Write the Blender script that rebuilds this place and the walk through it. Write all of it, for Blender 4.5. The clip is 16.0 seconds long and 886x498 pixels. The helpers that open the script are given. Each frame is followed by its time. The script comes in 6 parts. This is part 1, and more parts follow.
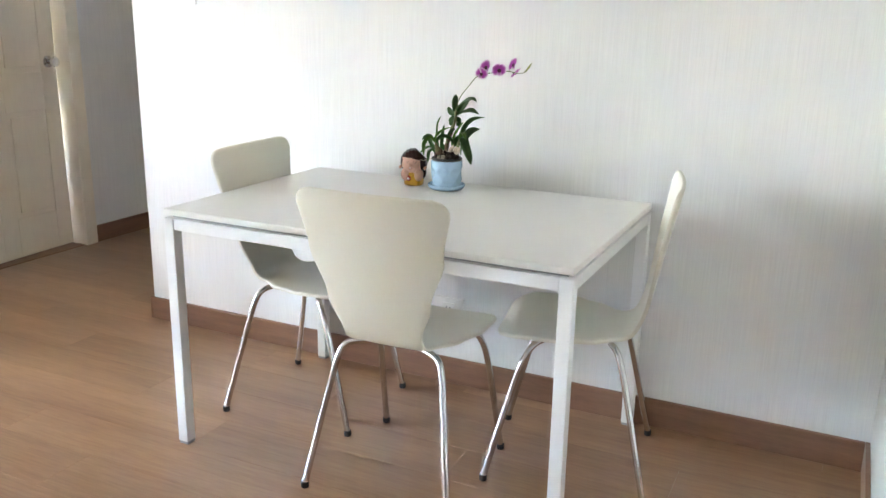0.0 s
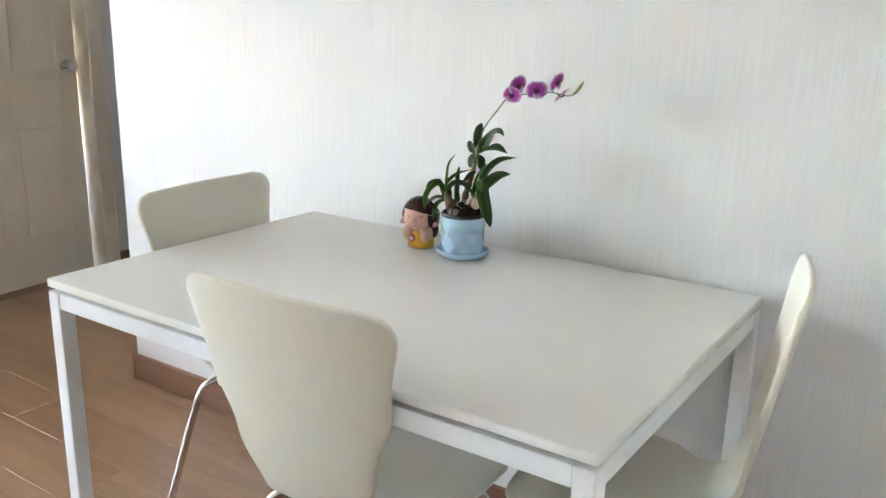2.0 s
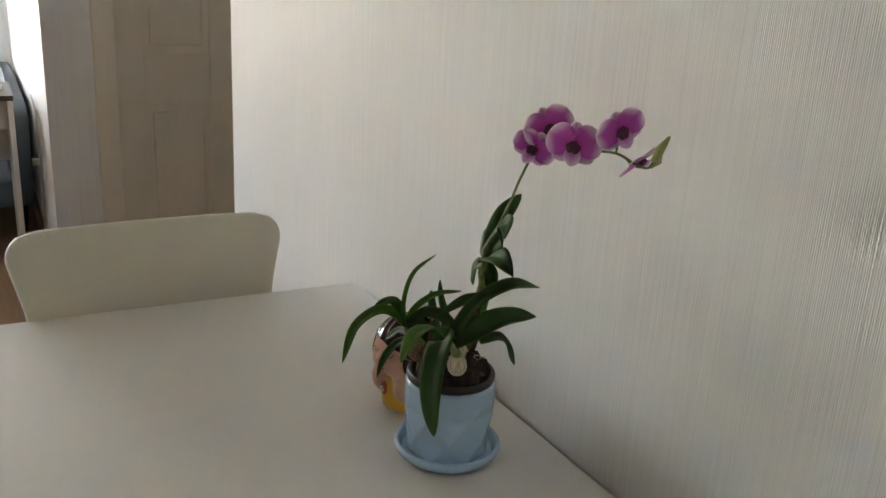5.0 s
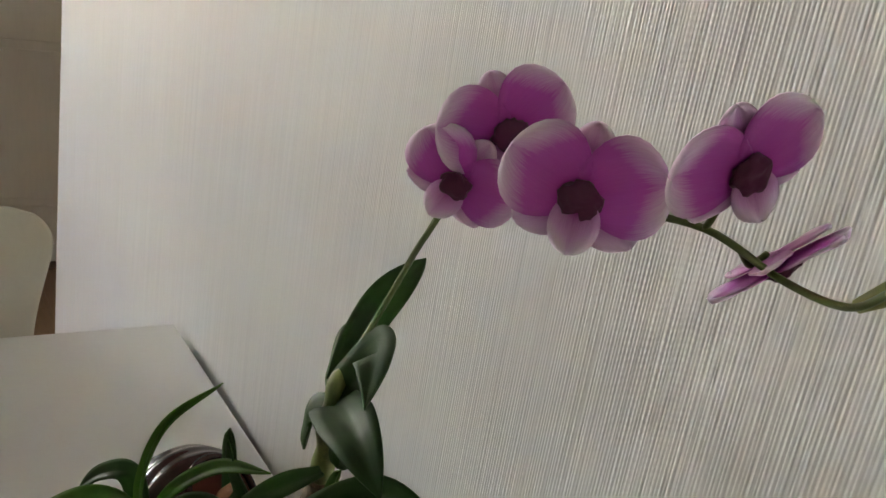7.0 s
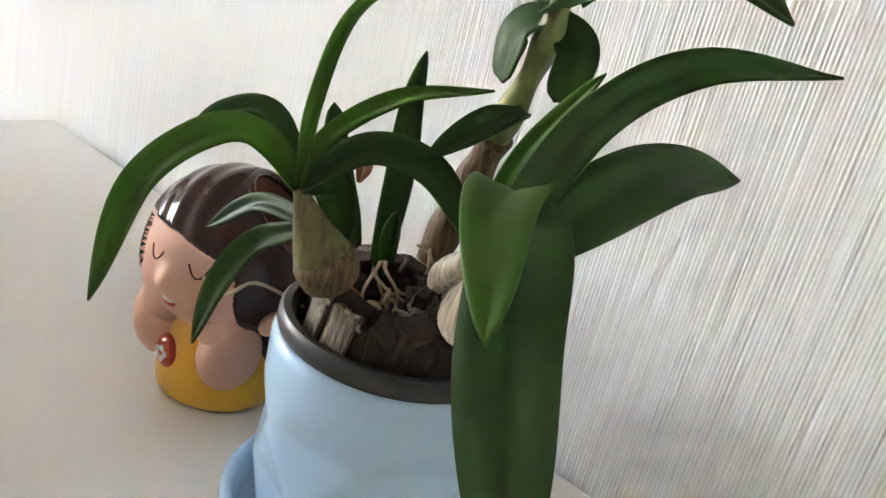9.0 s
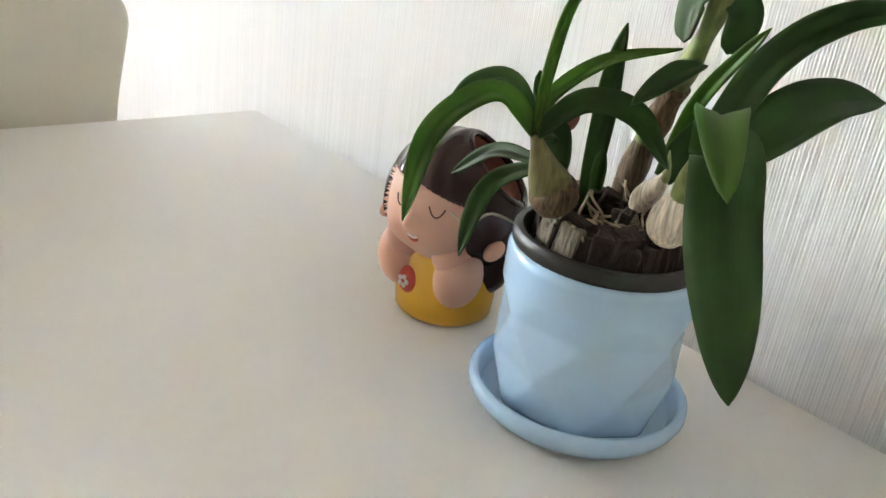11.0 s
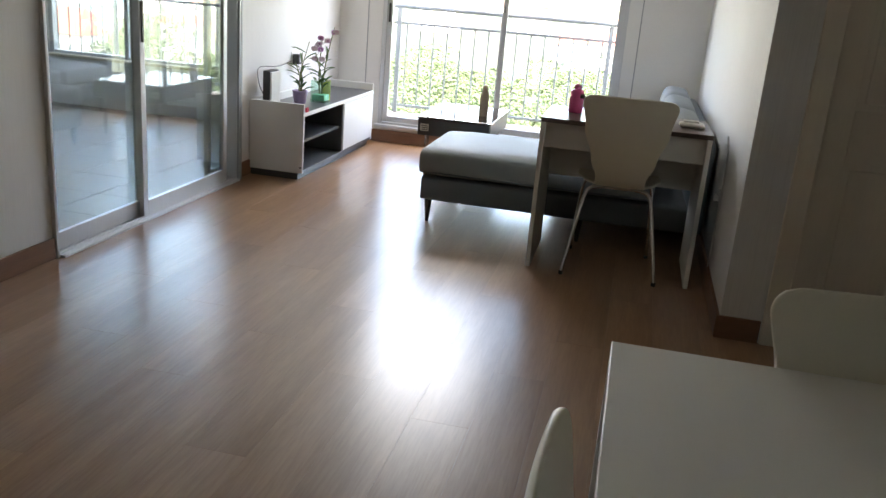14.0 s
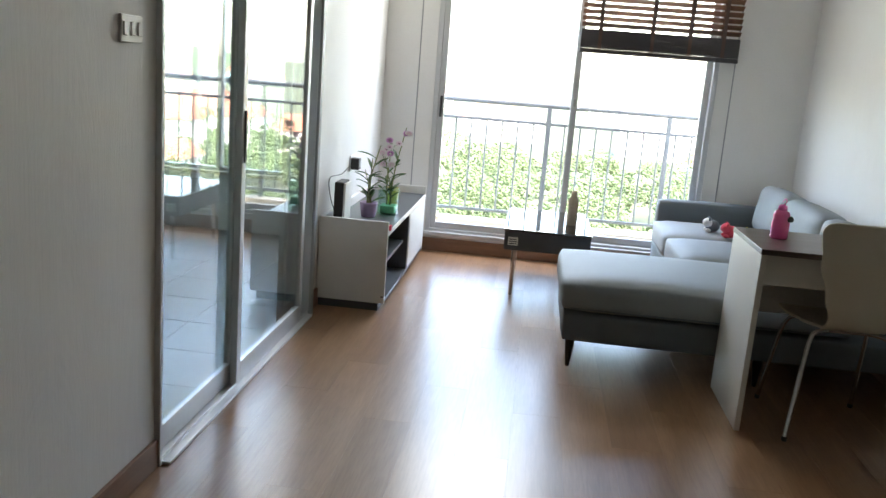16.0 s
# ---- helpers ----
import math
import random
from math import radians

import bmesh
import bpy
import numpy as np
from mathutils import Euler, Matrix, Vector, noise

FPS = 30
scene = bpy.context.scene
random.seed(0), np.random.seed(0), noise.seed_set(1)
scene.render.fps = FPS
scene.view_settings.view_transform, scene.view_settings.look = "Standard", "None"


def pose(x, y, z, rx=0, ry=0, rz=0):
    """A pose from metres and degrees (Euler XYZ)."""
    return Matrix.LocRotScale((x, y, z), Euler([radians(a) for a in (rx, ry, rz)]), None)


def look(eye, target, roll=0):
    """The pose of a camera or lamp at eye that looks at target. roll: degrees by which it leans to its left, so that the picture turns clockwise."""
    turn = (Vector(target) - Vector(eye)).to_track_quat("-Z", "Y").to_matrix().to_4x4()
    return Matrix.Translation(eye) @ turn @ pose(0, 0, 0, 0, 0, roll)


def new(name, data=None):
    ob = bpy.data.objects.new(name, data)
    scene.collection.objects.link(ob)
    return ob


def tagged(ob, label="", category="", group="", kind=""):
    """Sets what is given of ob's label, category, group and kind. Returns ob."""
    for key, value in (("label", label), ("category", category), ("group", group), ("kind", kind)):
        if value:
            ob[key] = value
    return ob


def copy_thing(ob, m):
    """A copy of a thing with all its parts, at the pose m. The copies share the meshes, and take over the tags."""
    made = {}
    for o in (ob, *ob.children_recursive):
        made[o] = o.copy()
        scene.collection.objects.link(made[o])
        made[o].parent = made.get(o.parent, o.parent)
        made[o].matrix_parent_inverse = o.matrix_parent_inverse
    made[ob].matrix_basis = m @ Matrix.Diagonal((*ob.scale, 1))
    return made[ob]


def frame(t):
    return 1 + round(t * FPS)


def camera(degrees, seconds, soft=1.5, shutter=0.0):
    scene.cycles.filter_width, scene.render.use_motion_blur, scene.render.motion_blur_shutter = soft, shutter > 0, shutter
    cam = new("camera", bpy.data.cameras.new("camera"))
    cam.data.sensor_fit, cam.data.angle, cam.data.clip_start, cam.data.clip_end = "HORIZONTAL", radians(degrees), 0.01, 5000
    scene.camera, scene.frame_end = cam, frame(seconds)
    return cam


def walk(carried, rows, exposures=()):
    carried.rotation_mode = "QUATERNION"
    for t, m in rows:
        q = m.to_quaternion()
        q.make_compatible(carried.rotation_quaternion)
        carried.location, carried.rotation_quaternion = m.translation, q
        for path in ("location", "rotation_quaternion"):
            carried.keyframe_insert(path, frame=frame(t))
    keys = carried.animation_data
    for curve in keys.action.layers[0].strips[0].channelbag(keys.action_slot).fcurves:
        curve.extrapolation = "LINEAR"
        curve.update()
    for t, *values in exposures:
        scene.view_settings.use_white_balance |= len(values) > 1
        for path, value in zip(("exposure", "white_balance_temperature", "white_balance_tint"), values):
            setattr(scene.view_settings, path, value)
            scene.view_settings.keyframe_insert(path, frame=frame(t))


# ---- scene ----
cam = camera(55.0, 16.0)
PATH = [
    (0, (-2.608, -0.535, 1.322), (-0.868, 0.294, 0.787), 1.1),
    (0.5, (-2.377, -0.534, 1.323), (-0.658, 0.338, 0.788), 1.2),
    (1, (-2.149, -0.482, 1.331), (-0.455, 0.432, 0.79), 0.9),
    (1.5, (-1.937, -0.402, 1.317), (-0.272, 0.567, 0.782), 1.0),
    (2, (-1.718, -0.384, 1.307), (-0.121, 0.691, 0.774), 1.2),
    (2.5, (-1.484, -0.377, 1.29), (0.037, 0.807, 0.761), 1.6),
    (3, (-1.302, -0.318, 1.291), (0.129, 0.961, 0.728), 1.0),
    (3.5, (-1.137, -0.232, 1.29), (0.193, 1.147, 0.712), 1.2),
    (4, (-0.952, -0.181, 1.292), (0.227, 1.321, 0.696), 1.4),
    (4.5, (-0.724, -0.18, 1.28), (0.328, 1.42, 0.7), 2.3),
    (5, (-0.532, -0.114, 1.279), (0.39, 1.561, 0.692), 3.1),
    (5.2, (-0.465, -0.069, 1.275), (0.419, 1.625, 0.684), 3.6),
    (7.5, (-0.24, 0.367, 1.17), (0.965, 1.846, 0.57), 12.7),
    (8, (-0.276, 0.394, 1.124), (1.086, 1.746, 0.551), 13.9),
    (8.5, (-0.315, 0.428, 1.07), (1.108, 1.677, 0.429), 14.4),
    (9, (-0.332, 0.455, 1.014), (1.142, 1.615, 0.321), 14.2),
    (9.5, (-0.351, 0.486, 0.977), (1.153, 1.583, 0.247), 13.4),
    (9.7, (-0.361, 0.494, 0.965), (1.154, 1.58, 0.241), 13.1),
    (11.8, (-0.506, 0.161, 1.154), (0.282, 1.754, 0.232), 2.2),
    (12, (-0.525, 0.06, 1.199), (0.094, 1.703, 0.241), 0.6),
    (12.5, (-0.565, -0.132, 1.266), (-0.375, 1.633, 0.345), -1.4),
    (13, (-0.614, -0.257, 1.319), (-0.787, 1.572, 0.529), 0.2),
    (13.5, (-0.66, -0.233, 1.325), (-0.962, 1.628, 0.659), 3.1),
    (14, (-0.796, -0.156, 1.327), (-1.184, 1.713, 0.729), 4.7),
    (14.5, (-1.1, -0.059, 1.327), (-1.521, 1.808, 0.748), 4.7),
    (15, (-1.43, 0.081, 1.325), (-1.837, 1.961, 0.778), 4.9),
    (15.5, (-1.787, 0.31, 1.331), (-2.117, 2.223, 0.848), 4.7),
    (16, (-2.113, 0.588, 1.347), (-2.308, 2.533, 0.925), 4.5),
]
EXPOSURES = [
    (0.0, 7.30, 6850, 14), (1.5, 7.19, 6800, 14), (2.5, 7.02, 6950, 15), (3.5, 6.68, 7250, 16), (4.5, 6.20, 7700, 16), (5.0, 6.03, 7850, 16), (7.5, 6.00, 7900, 17), (8.5, 6.75, 7600, 17), (9.0, 7.14, 7450, 18), (9.5, 7.30, 7400, 18),
    (12.0, 6.83, 7600, 15), (12.5, 5.96, 7750, 15), (13.0, 5.24, 7750, 15), (13.5, 4.75, 7850, 15), (14.5, 4.50, 7700, 13), (16.0, 4.42, 7450, 11),
]
walk(cam, [(t, look(eye, to, roll)) for t, eye, to, roll in PATH], EXPOSURES)

# ---- world, sun ----
world = bpy.data.worlds.new("world")
scene.world = world
world.use_nodes = True
wn, wl = world.node_tree.nodes, world.node_tree.links
sky = wn.new("ShaderNodeTexSky")
sky.sky_type = "NISHITA"
sky.sun_disc = False
sky.sun_elevation, sky.sun_rotation = radians(58), radians(153)
sky.air_density, sky.dust_density, sky.ozone_density = 1.0, 2.0, 2.0
wl.new(sky.outputs["Color"], wn["Background"].inputs["Color"])
wn["Background"].inputs["Strength"].default_value = 0.15
sun = new("sun", bpy.data.lights.new("sun", "SUN"))
sun.data.energy, sun.data.angle, sun.data.color = 1.7, radians(10), (1.0, 0.96, 0.9)
sun.matrix_world = look((15, -30, 40), (0, 0, 0))
for lx, lw, lh, le in ((-2.39, 0.86, 0.30, 0.95),):
    lamp = new("window_skylight", bpy.data.lights.new("window_skylight", "AREA"))
    lamp.data.shape, lamp.data.size, lamp.data.size_y, lamp.data.energy = "RECTANGLE", lw, lh, le
    lamp.data.color = (0.93, 0.97, 1.0)
    lamp.matrix_world = look((lx, 6.705, 2.04), (lx, 3.0, 1.5))
lamp = new("balcony_skylight", bpy.data.lights.new("balcony_skylight", "AREA"))
lamp.data.shape, lamp.data.size, lamp.data.size_y, lamp.data.energy = "RECTANGLE", 2.1, 1.0, 4.5
lamp.data.color = (0.93, 0.97, 1.0)
lamp.matrix_world = look((-1.9, 7.45, 2.75), (-1.9, 2.0, 0.5))


# ---- materials ----
def nodes_of(name):
    m = bpy.data.materials.new(name)
    m.use_nodes = True
    t = m.node_tree
    return m, t.nodes, t.links, t.nodes["Principled BSDF"]


def mapped(n, l, scale, coords="Object"):
    """Texture coordinates stretched by scale."""
    tc, mp = n.new("ShaderNodeTexCoord"), n.new("ShaderNodeMapping")
    mp.inputs["Scale"].default_value = scale
    l.new(tc.outputs[coords], mp.inputs["Vector"])
    return mp.outputs["Vector"]


def noise_of(n, l, vec, scale, detail=4.0, rough=0.55):
    t = n.new("ShaderNodeTexNoise")
    t.inputs["Scale"].default_value, t.inputs["Detail"].default_value, t.inputs["Roughness"].default_value = scale, detail, rough
    l.new(vec, t.inputs["Vector"])
    return t.outputs["Fac"]


def ramp_of(n, l, fac, stops):
    r = n.new("ShaderNodeValToRGB")
    e = r.color_ramp.elements
    while len(e) < len(stops):
        e.new(0.5)
    for k, (p, c) in zip(e, stops):
        k.position, k.color = p, (*c, 1.0)
    l.new(fac, r.inputs["Fac"])
    return r.outputs["Color"]


def bump_of(n, l, p, fac, strength, distance):
    b = n.new("ShaderNodeBump")
    b.inputs["Strength"].default_value, b.inputs["Distance"].default_value = strength, distance
    l.new(fac, b.inputs["Height"])
    l.new(b.outputs["Normal"], p.inputs["Normal"])


def shade(c, k):
    return tuple(min(1.0, v * k) for v in c)


def plain(name, color, rough=0.5, metal=0.0, vary=0.08, grain=60.0, bump=0.1, depth=0.0006, stretch=(1, 1, 1), coat=0.0, spec=0.5, fine=0.4):
    """A surface with stains at a large scale and grain at a small one."""
    m, n, l, p = nodes_of(name)
    v = mapped(n, l, stretch)
    big, small = noise_of(n, l, v, 2.3, 3), noise_of(n, l, v, grain, 5)
    mix = n.new("ShaderNodeMath")
    mix.operation = "MULTIPLY_ADD"
    mix.inputs[1].default_value = 1 - fine
    l.new(big, mix.inputs[0])
    half = n.new("ShaderNodeMath")
    half.operation = "MULTIPLY"
    half.inputs[1].default_value = fine
    l.new(small, half.inputs[0])
    l.new(half.outputs[0], mix.inputs[2])
    l.new(ramp_of(n, l, mix.outputs[0], [(0.3, shade(color, 1 - vary)), (0.7, shade(color, 1 + vary))]), p.inputs["Base Color"])
    r = n.new("ShaderNodeMapRange")
    r.inputs["To Min"].default_value, r.inputs["To Max"].default_value = max(0.02, rough - 0.06), min(1.0, rough + 0.06)
    l.new(big, r.inputs["Value"])
    l.new(r.outputs[0], p.inputs["Roughness"])
    p.inputs["Metallic"].default_value = metal
    p.inputs["Coat Weight"].default_value = coat
    p.inputs["Specular IOR Level"].default_value = spec
    if bump:
        bump_of(n, l, p, small, bump, depth)
    return m


def striped_wallpaper(name, color):
    """Vinyl paper with fine uneven upright ribs."""
    m, n, l, p = nodes_of(name)
    fine = noise_of(n, l, mapped(n, l, (1, 1, 0.008)), 560, 1.0, 0.5)
    broad = noise_of(n, l, mapped(n, l, (1, 1, 0.02)), 60, 2.0)
    stain = noise_of(n, l, mapped(n, l, (1, 1, 1)), 1.6, 4)
    wave = n.new("ShaderNodeTexWave")
    wave.bands_direction = "DIAGONAL"
    for k, val in (("Scale", 290.0), ("Distortion", 2.6), ("Detail", 1.0), ("Detail Scale", 0.6)):
        wave.inputs[k].default_value = val
    l.new(mapped(n, l, (1, 1, 0.006)), wave.inputs["Vector"])
    mean = n.new("ShaderNodeMath")
    mean.operation = "MULTIPLY_ADD"
    mean.inputs[1].default_value = 0.35
    l.new(wave.outputs["Fac"], mean.inputs[0])
    l.new(fine, mean.inputs[2])
    add = n.new("ShaderNodeMath")
    add.operation = "MULTIPLY_ADD"
    add.inputs[1].default_value = 0.05
    l.new(broad, add.inputs[0])
    l.new(mean.outputs[0], add.inputs[2])
    rib = ramp_of(n, l, mean.outputs[0], [(0.4, shade(color, 0.88)), (0.8, color)])
    tint = ramp_of(n, l, stain, [(0.3, (0.95, 0.95, 0.95)), (0.7, (1, 1, 1))])
    mx = n.new("ShaderNodeMix")
    mx.data_type, mx.blend_type = "RGBA", "MULTIPLY"
    mx.inputs["Factor"].default_value = 1.0
    l.new(rib, mx.inputs[6])
    l.new(tint, mx.inputs[7])
    l.new(mx.outputs[2], p.inputs["Base Color"])
    p.inputs["Roughness"].default_value = 0.52
    p.inputs["Specular IOR Level"].default_value = 0.22
    bump_of(n, l, p, add.outputs[0], 0.37, 0.0019)
    return m


def wood_floor(name, dark, light, along="y"):
    """Laminate boards: long grain, slow clouds, each board a shade of its own."""
    m, n, l, p = nodes_of(name)
    stretch = (1, 0.07, 1) if along == "y" else (0.07, 1, 1)
    info = n.new("ShaderNodeObjectInfo")
    tc = n.new("ShaderNodeTexCoord")
    off = n.new("ShaderNodeVectorMath")
    off.operation = "SCALE"
    off.inputs["Scale"].default_value = 37.0
    comb = n.new("ShaderNodeCombineXYZ")
    for k in range(3):
        l.new(info.outputs["Random"], comb.inputs[k])
    l.new(comb.outputs[0], off.inputs[0])
    add = n.new("ShaderNodeVectorMath")
    l.new(tc.outputs["Object"], add.inputs[0])
    l.new(off.outputs[0], add.inputs[1])
    mp = n.new("ShaderNodeMapping")
    mp.inputs["Scale"].default_value = stretch
    l.new(add.outputs[0], mp.inputs["Vector"])
    cloud, grain = noise_of(n, l, mp.outputs[0], 9, 5, 0.6), noise_of(n, l, mp.outputs[0], 120, 4, 0.6)
    mid = tuple((a + b) / 2 for a, b in zip(dark, light))
    col = ramp_of(n, l, cloud, [(0.28, dark), (0.5, mid), (0.72, light)])
    g = ramp_of(n, l, grain, [(0.35, (0.86, 0.84, 0.82)), (0.6, (1, 1, 1))])
    tone = n.new("ShaderNodeMapRange")
    tone.inputs["To Min"].default_value, tone.inputs["To Max"].default_value = 0.9, 1.08
    l.new(info.outputs["Random"], tone.inputs["Value"])
    m1, m2 = n.new("ShaderNodeMix"), n.new("ShaderNodeMix")
    for q in (m1, m2):
        q.data_type, q.blend_type = "RGBA", "MULTIPLY"
        q.inputs["Factor"].default_value = 1.0
    l.new(col, m1.inputs[6])
    l.new(g, m1.inputs[7])
    l.new(m1.outputs[2], m2.inputs[6])
    l.new(tone.outputs[0], m2.inputs[7])
    l.new(m2.outputs[2], p.inputs["Base Color"])
    r = n.new("ShaderNodeMapRange")
    r.inputs["To Min"].default_value, r.inputs["To Max"].default_value = 0.25, 0.36
    l.new(cloud, r.inputs["Value"])
    l.new(r.outputs[0], p.inputs["Roughness"])
    p.inputs["Specular IOR Level"].default_value = 0.5
    p.inputs["Coat Weight"].default_value, p.inputs["Coat Roughness"].default_value = 0.18, 0.24
    bump_of(n, l, p, grain, 0.12, 0.0005)
    return m


def clear_glass(name, tint=(1, 1, 1), base=0.04):
    m, n, l, p = nodes_of(name)
    n.remove(p)
    a, b, mx, f = n.new("ShaderNodeBsdfTransparent"), n.new("ShaderNodeBsdfGlossy"), n.new("ShaderNodeMixShader"), n.new("ShaderNodeLayerWeight")
    a.inputs["Color"].default_value = (*tint, 1)
    b.inputs["Roughness"].default_value = 0.02
    f.inputs["Blend"].default_value = 0.5
    five, gain = n.new("ShaderNodeMath"), n.new("ShaderNodeMath")
    five.operation, gain.operation = "POWER", "MULTIPLY_ADD"
    five.inputs[1].default_value, gain.inputs[1].default_value, gain.inputs[2].default_value = 5.0, 1 - base, base
    l.new(f.outputs["Facing"], five.inputs[0])
    l.new(five.outputs[0], gain.inputs[0])
    l.new(gain.outputs[0], mx.inputs[0])
    l.new(a.outputs[0], mx.inputs[1])
    l.new(b.outputs[0], mx.inputs[2])
    l.new(mx.outputs[0], n["Material Output"].inputs["Surface"])
    return m


def petal_skin(name, core, rim, veins):
    """Purple blade that pales to its rim, by the blade's own length and width."""
    m, n, l, p = nodes_of(name)
    v = mapped(n, l, (1, 1, 1), "UV")
    sep = n.new("ShaderNodeSeparateXYZ")
    l.new(v, sep.inputs[0])
    across = n.new("ShaderNodeMath")
    across.operation = "ABSOLUTE"
    l.new(sep.outputs["Y"], across.inputs[0])
    top = n.new("ShaderNodeMath")
    top.operation = "MULTIPLY_ADD"
    top.inputs[1].default_value = 0.28
    far = n.new("ShaderNodeMath")
    far.operation = "MULTIPLY"
    far.inputs[1].default_value = 0.72
    l.new(sep.outputs["X"], far.inputs[0])
    l.new(across.outputs[0], top.inputs[0])
    l.new(far.outputs[0], top.inputs[2])
    wob = n.new("ShaderNodeMath")
    wob.operation = "MULTIPLY_ADD"
    wob.inputs[1].default_value = 0.22
    l.new(noise_of(n, l, mapped(n, l, (1.5, 14, 1), "UV"), 2, 3), wob.inputs[0])
    l.new(top.outputs[0], wob.inputs[2])
    l.new(ramp_of(n, l, wob.outputs[0], [(0.12, shade(veins, 0.4)), (0.28, veins), (0.66, core), (1.0, rim)]), p.inputs["Base Color"])
    p.inputs["Roughness"].default_value = 0.55
    p.inputs["Subsurface Weight"].default_value = 0.15
    p.inputs["Subsurface Radius"].default_value = (0.004, 0.002, 0.004)
    return m


def leaf_skin(name, dark, light):
    m, n, l, p = nodes_of(name)
    vein = noise_of(n, l, mapped(n, l, (0.5, 18, 1), "UV"), 2.2, 3)
    cloud = noise_of(n, l, mapped(n, l, (1, 1, 1)), 45, 3)
    mx = n.new("ShaderNodeMath")
    mx.operation = "MULTIPLY_ADD"
    mx.inputs[1].default_value = 0.45
    l.new(vein, mx.inputs[0])
    sc = n.new("ShaderNodeMath")
    sc.operation = "MULTIPLY"
    sc.inputs[1].default_value = 0.55
    l.new(cloud, sc.inputs[0])
    l.new(sc.outputs[0], mx.inputs[2])
    l.new(ramp_of(n, l, mx.outputs[0], [(0.35, dark), (0.65, light)]), p.inputs["Base Color"])
    p.inputs["Roughness"].default_value = 0.46
    p.inputs["Specular IOR Level"].default_value = 0.32
    p.inputs["Subsurface Weight"].default_value = 0.1
    p.inputs["Subsurface Radius"].default_value = (0.001, 0.003, 0.001)
    bump_of(n, l, p, vein, 0.15, 0.0006)
    thin, mix = n.new("ShaderNodeBsdfTranslucent"), n.new("ShaderNodeMixShader")
    thin.inputs["Color"].default_value = (*shade(light, 2.6), 1)
    mix.inputs[0].default_value = 0.36
    l.new(p.outputs[0], mix.inputs[1])
    l.new(thin.outputs[0], mix.inputs[2])
    l.new(mix.outputs[0], n["Material Output"].inputs["Surface"])
    return m


M = {}
M["paper"] = striped_wallpaper("ribbed_wallpaper", (0.80, 0.79, 0.775))
M["plaster"] = plain("white_plaster", (0.8, 0.79, 0.77), 0.75, vary=0.04, grain=90, bump=0.12)
M["ceiling"] = plain("ceiling_paint", (0.82, 0.82, 0.8), 0.85, vary=0.03)
M["boards"] = wood_floor("oak_laminate", (0.26, 0.135, 0.068), (0.40, 0.235, 0.132))
M["subfloor"] = plain("subfloor", (0.09, 0.055, 0.03), 0.8)
M["skirting"] = plain("skirting_wood", (0.215, 0.108, 0.062), 0.45, vary=0.22, grain=24, stretch=(1, 1, 14))
M["door"] = plain("cream_door_paint", (0.75, 0.68, 0.57), 0.42, vary=0.05, grain=40, bump=0.12, stretch=(3, 3, 0.4))
M["tabletop"] = plain("white_laminate", (0.76, 0.745, 0.71), 0.34, vary=0.025, grain=220, bump=0.05, depth=0.0003)
M["white_steel"] = plain("white_powder_coat", (0.80, 0.80, 0.80), 0.38, vary=0.03, grain=200, bump=0.05, depth=0.0003)
M["shell"] = plain("cream_lacquer", (0.70, 0.655, 0.55), 0.36, vary=0.03, grain=180, bump=0.05, depth=0.0003)
M["chrome"] = plain("chrome", (0.66, 0.66, 0.66), 0.14, metal=1.0, vary=0.06, bump=0)
M["rubber"] = plain("black_rubber", (0.02, 0.02, 0.02), 0.7)
M["alu"] = plain("brushed_aluminium", (0.60, 0.61, 0.62), 0.42, metal=0.45, vary=0.06, grain=160, stretch=(1, 1, 0.1))
M["alu_grey"] = plain("grey_anodised_frame", (0.36, 0.37, 0.38), 0.42, metal=0.5, vary=0.06, grain=160, stretch=(1, 1, 0.1))
M["glass"] = clear_glass("window_glass")
M["door_glass"] = clear_glass("sliding_glass", (0.76, 0.80, 0.79), 0.19)
M["white_plastic"] = plain("white_plastic", (0.78, 0.77, 0.74), 0.35, vary=0.03, bump=0)
M["blue_pot"] = plain("pale_blue_ceramic", (0.40, 0.59, 0.78), 0.24, vary=0.03, grain=90, bump=0.04, coat=0.3)
M["black_plastic"] = plain("black_plastic", (0.018, 0.018, 0.018), 0.42, vary=0.2)
M["bark"] = plain("bark_chips", (0.030, 0.018, 0.013), 0.9, vary=0.6, grain=140, bump=0.9, depth=0.003, stretch=(1, 1, 0.4), fine=0.85)
M["bark_grey"] = plain("weathered_bark", (0.22, 0.19, 0.15), 0.9, vary=0.6, grain=260, bump=0.9, depth=0.003, stretch=(3, 3, 0.3), fine=0.85)
M["root"] = plain("dry_root", (0.46, 0.37, 0.26), 0.8, vary=0.2, fine=0.85)
M["papery"] = plain("papery_sheath", (0.56, 0.48, 0.37), 0.6, vary=0.5, grain=160, bump=0.5, stretch=(4, 4, 0.4), fine=0.85)
M["bulb"] = plain("pseudobulb", (0.14, 0.125, 0.042), 0.42, vary=0.5, grain=170, bump=0.4, stretch=(2, 2, 0.3), fine=0.85)
M["cane"] = plain("cane", (0.17, 0.21, 0.065), 0.5, vary=0.6, grain=70, bump=0.2, stretch=(2, 2, 0.5), fine=0.85)
M["spike"] = plain("flower_stalk", (0.10, 0.14, 0.035), 0.5, vary=0.2)
M["leaf"] = leaf_skin("leaf", (0.021, 0.053, 0.020), (0.048, 0.106, 0.032))
M["leaf_light"] = leaf_skin("young_leaf", (0.03, 0.085, 0.014), (0.075, 0.165, 0.028))
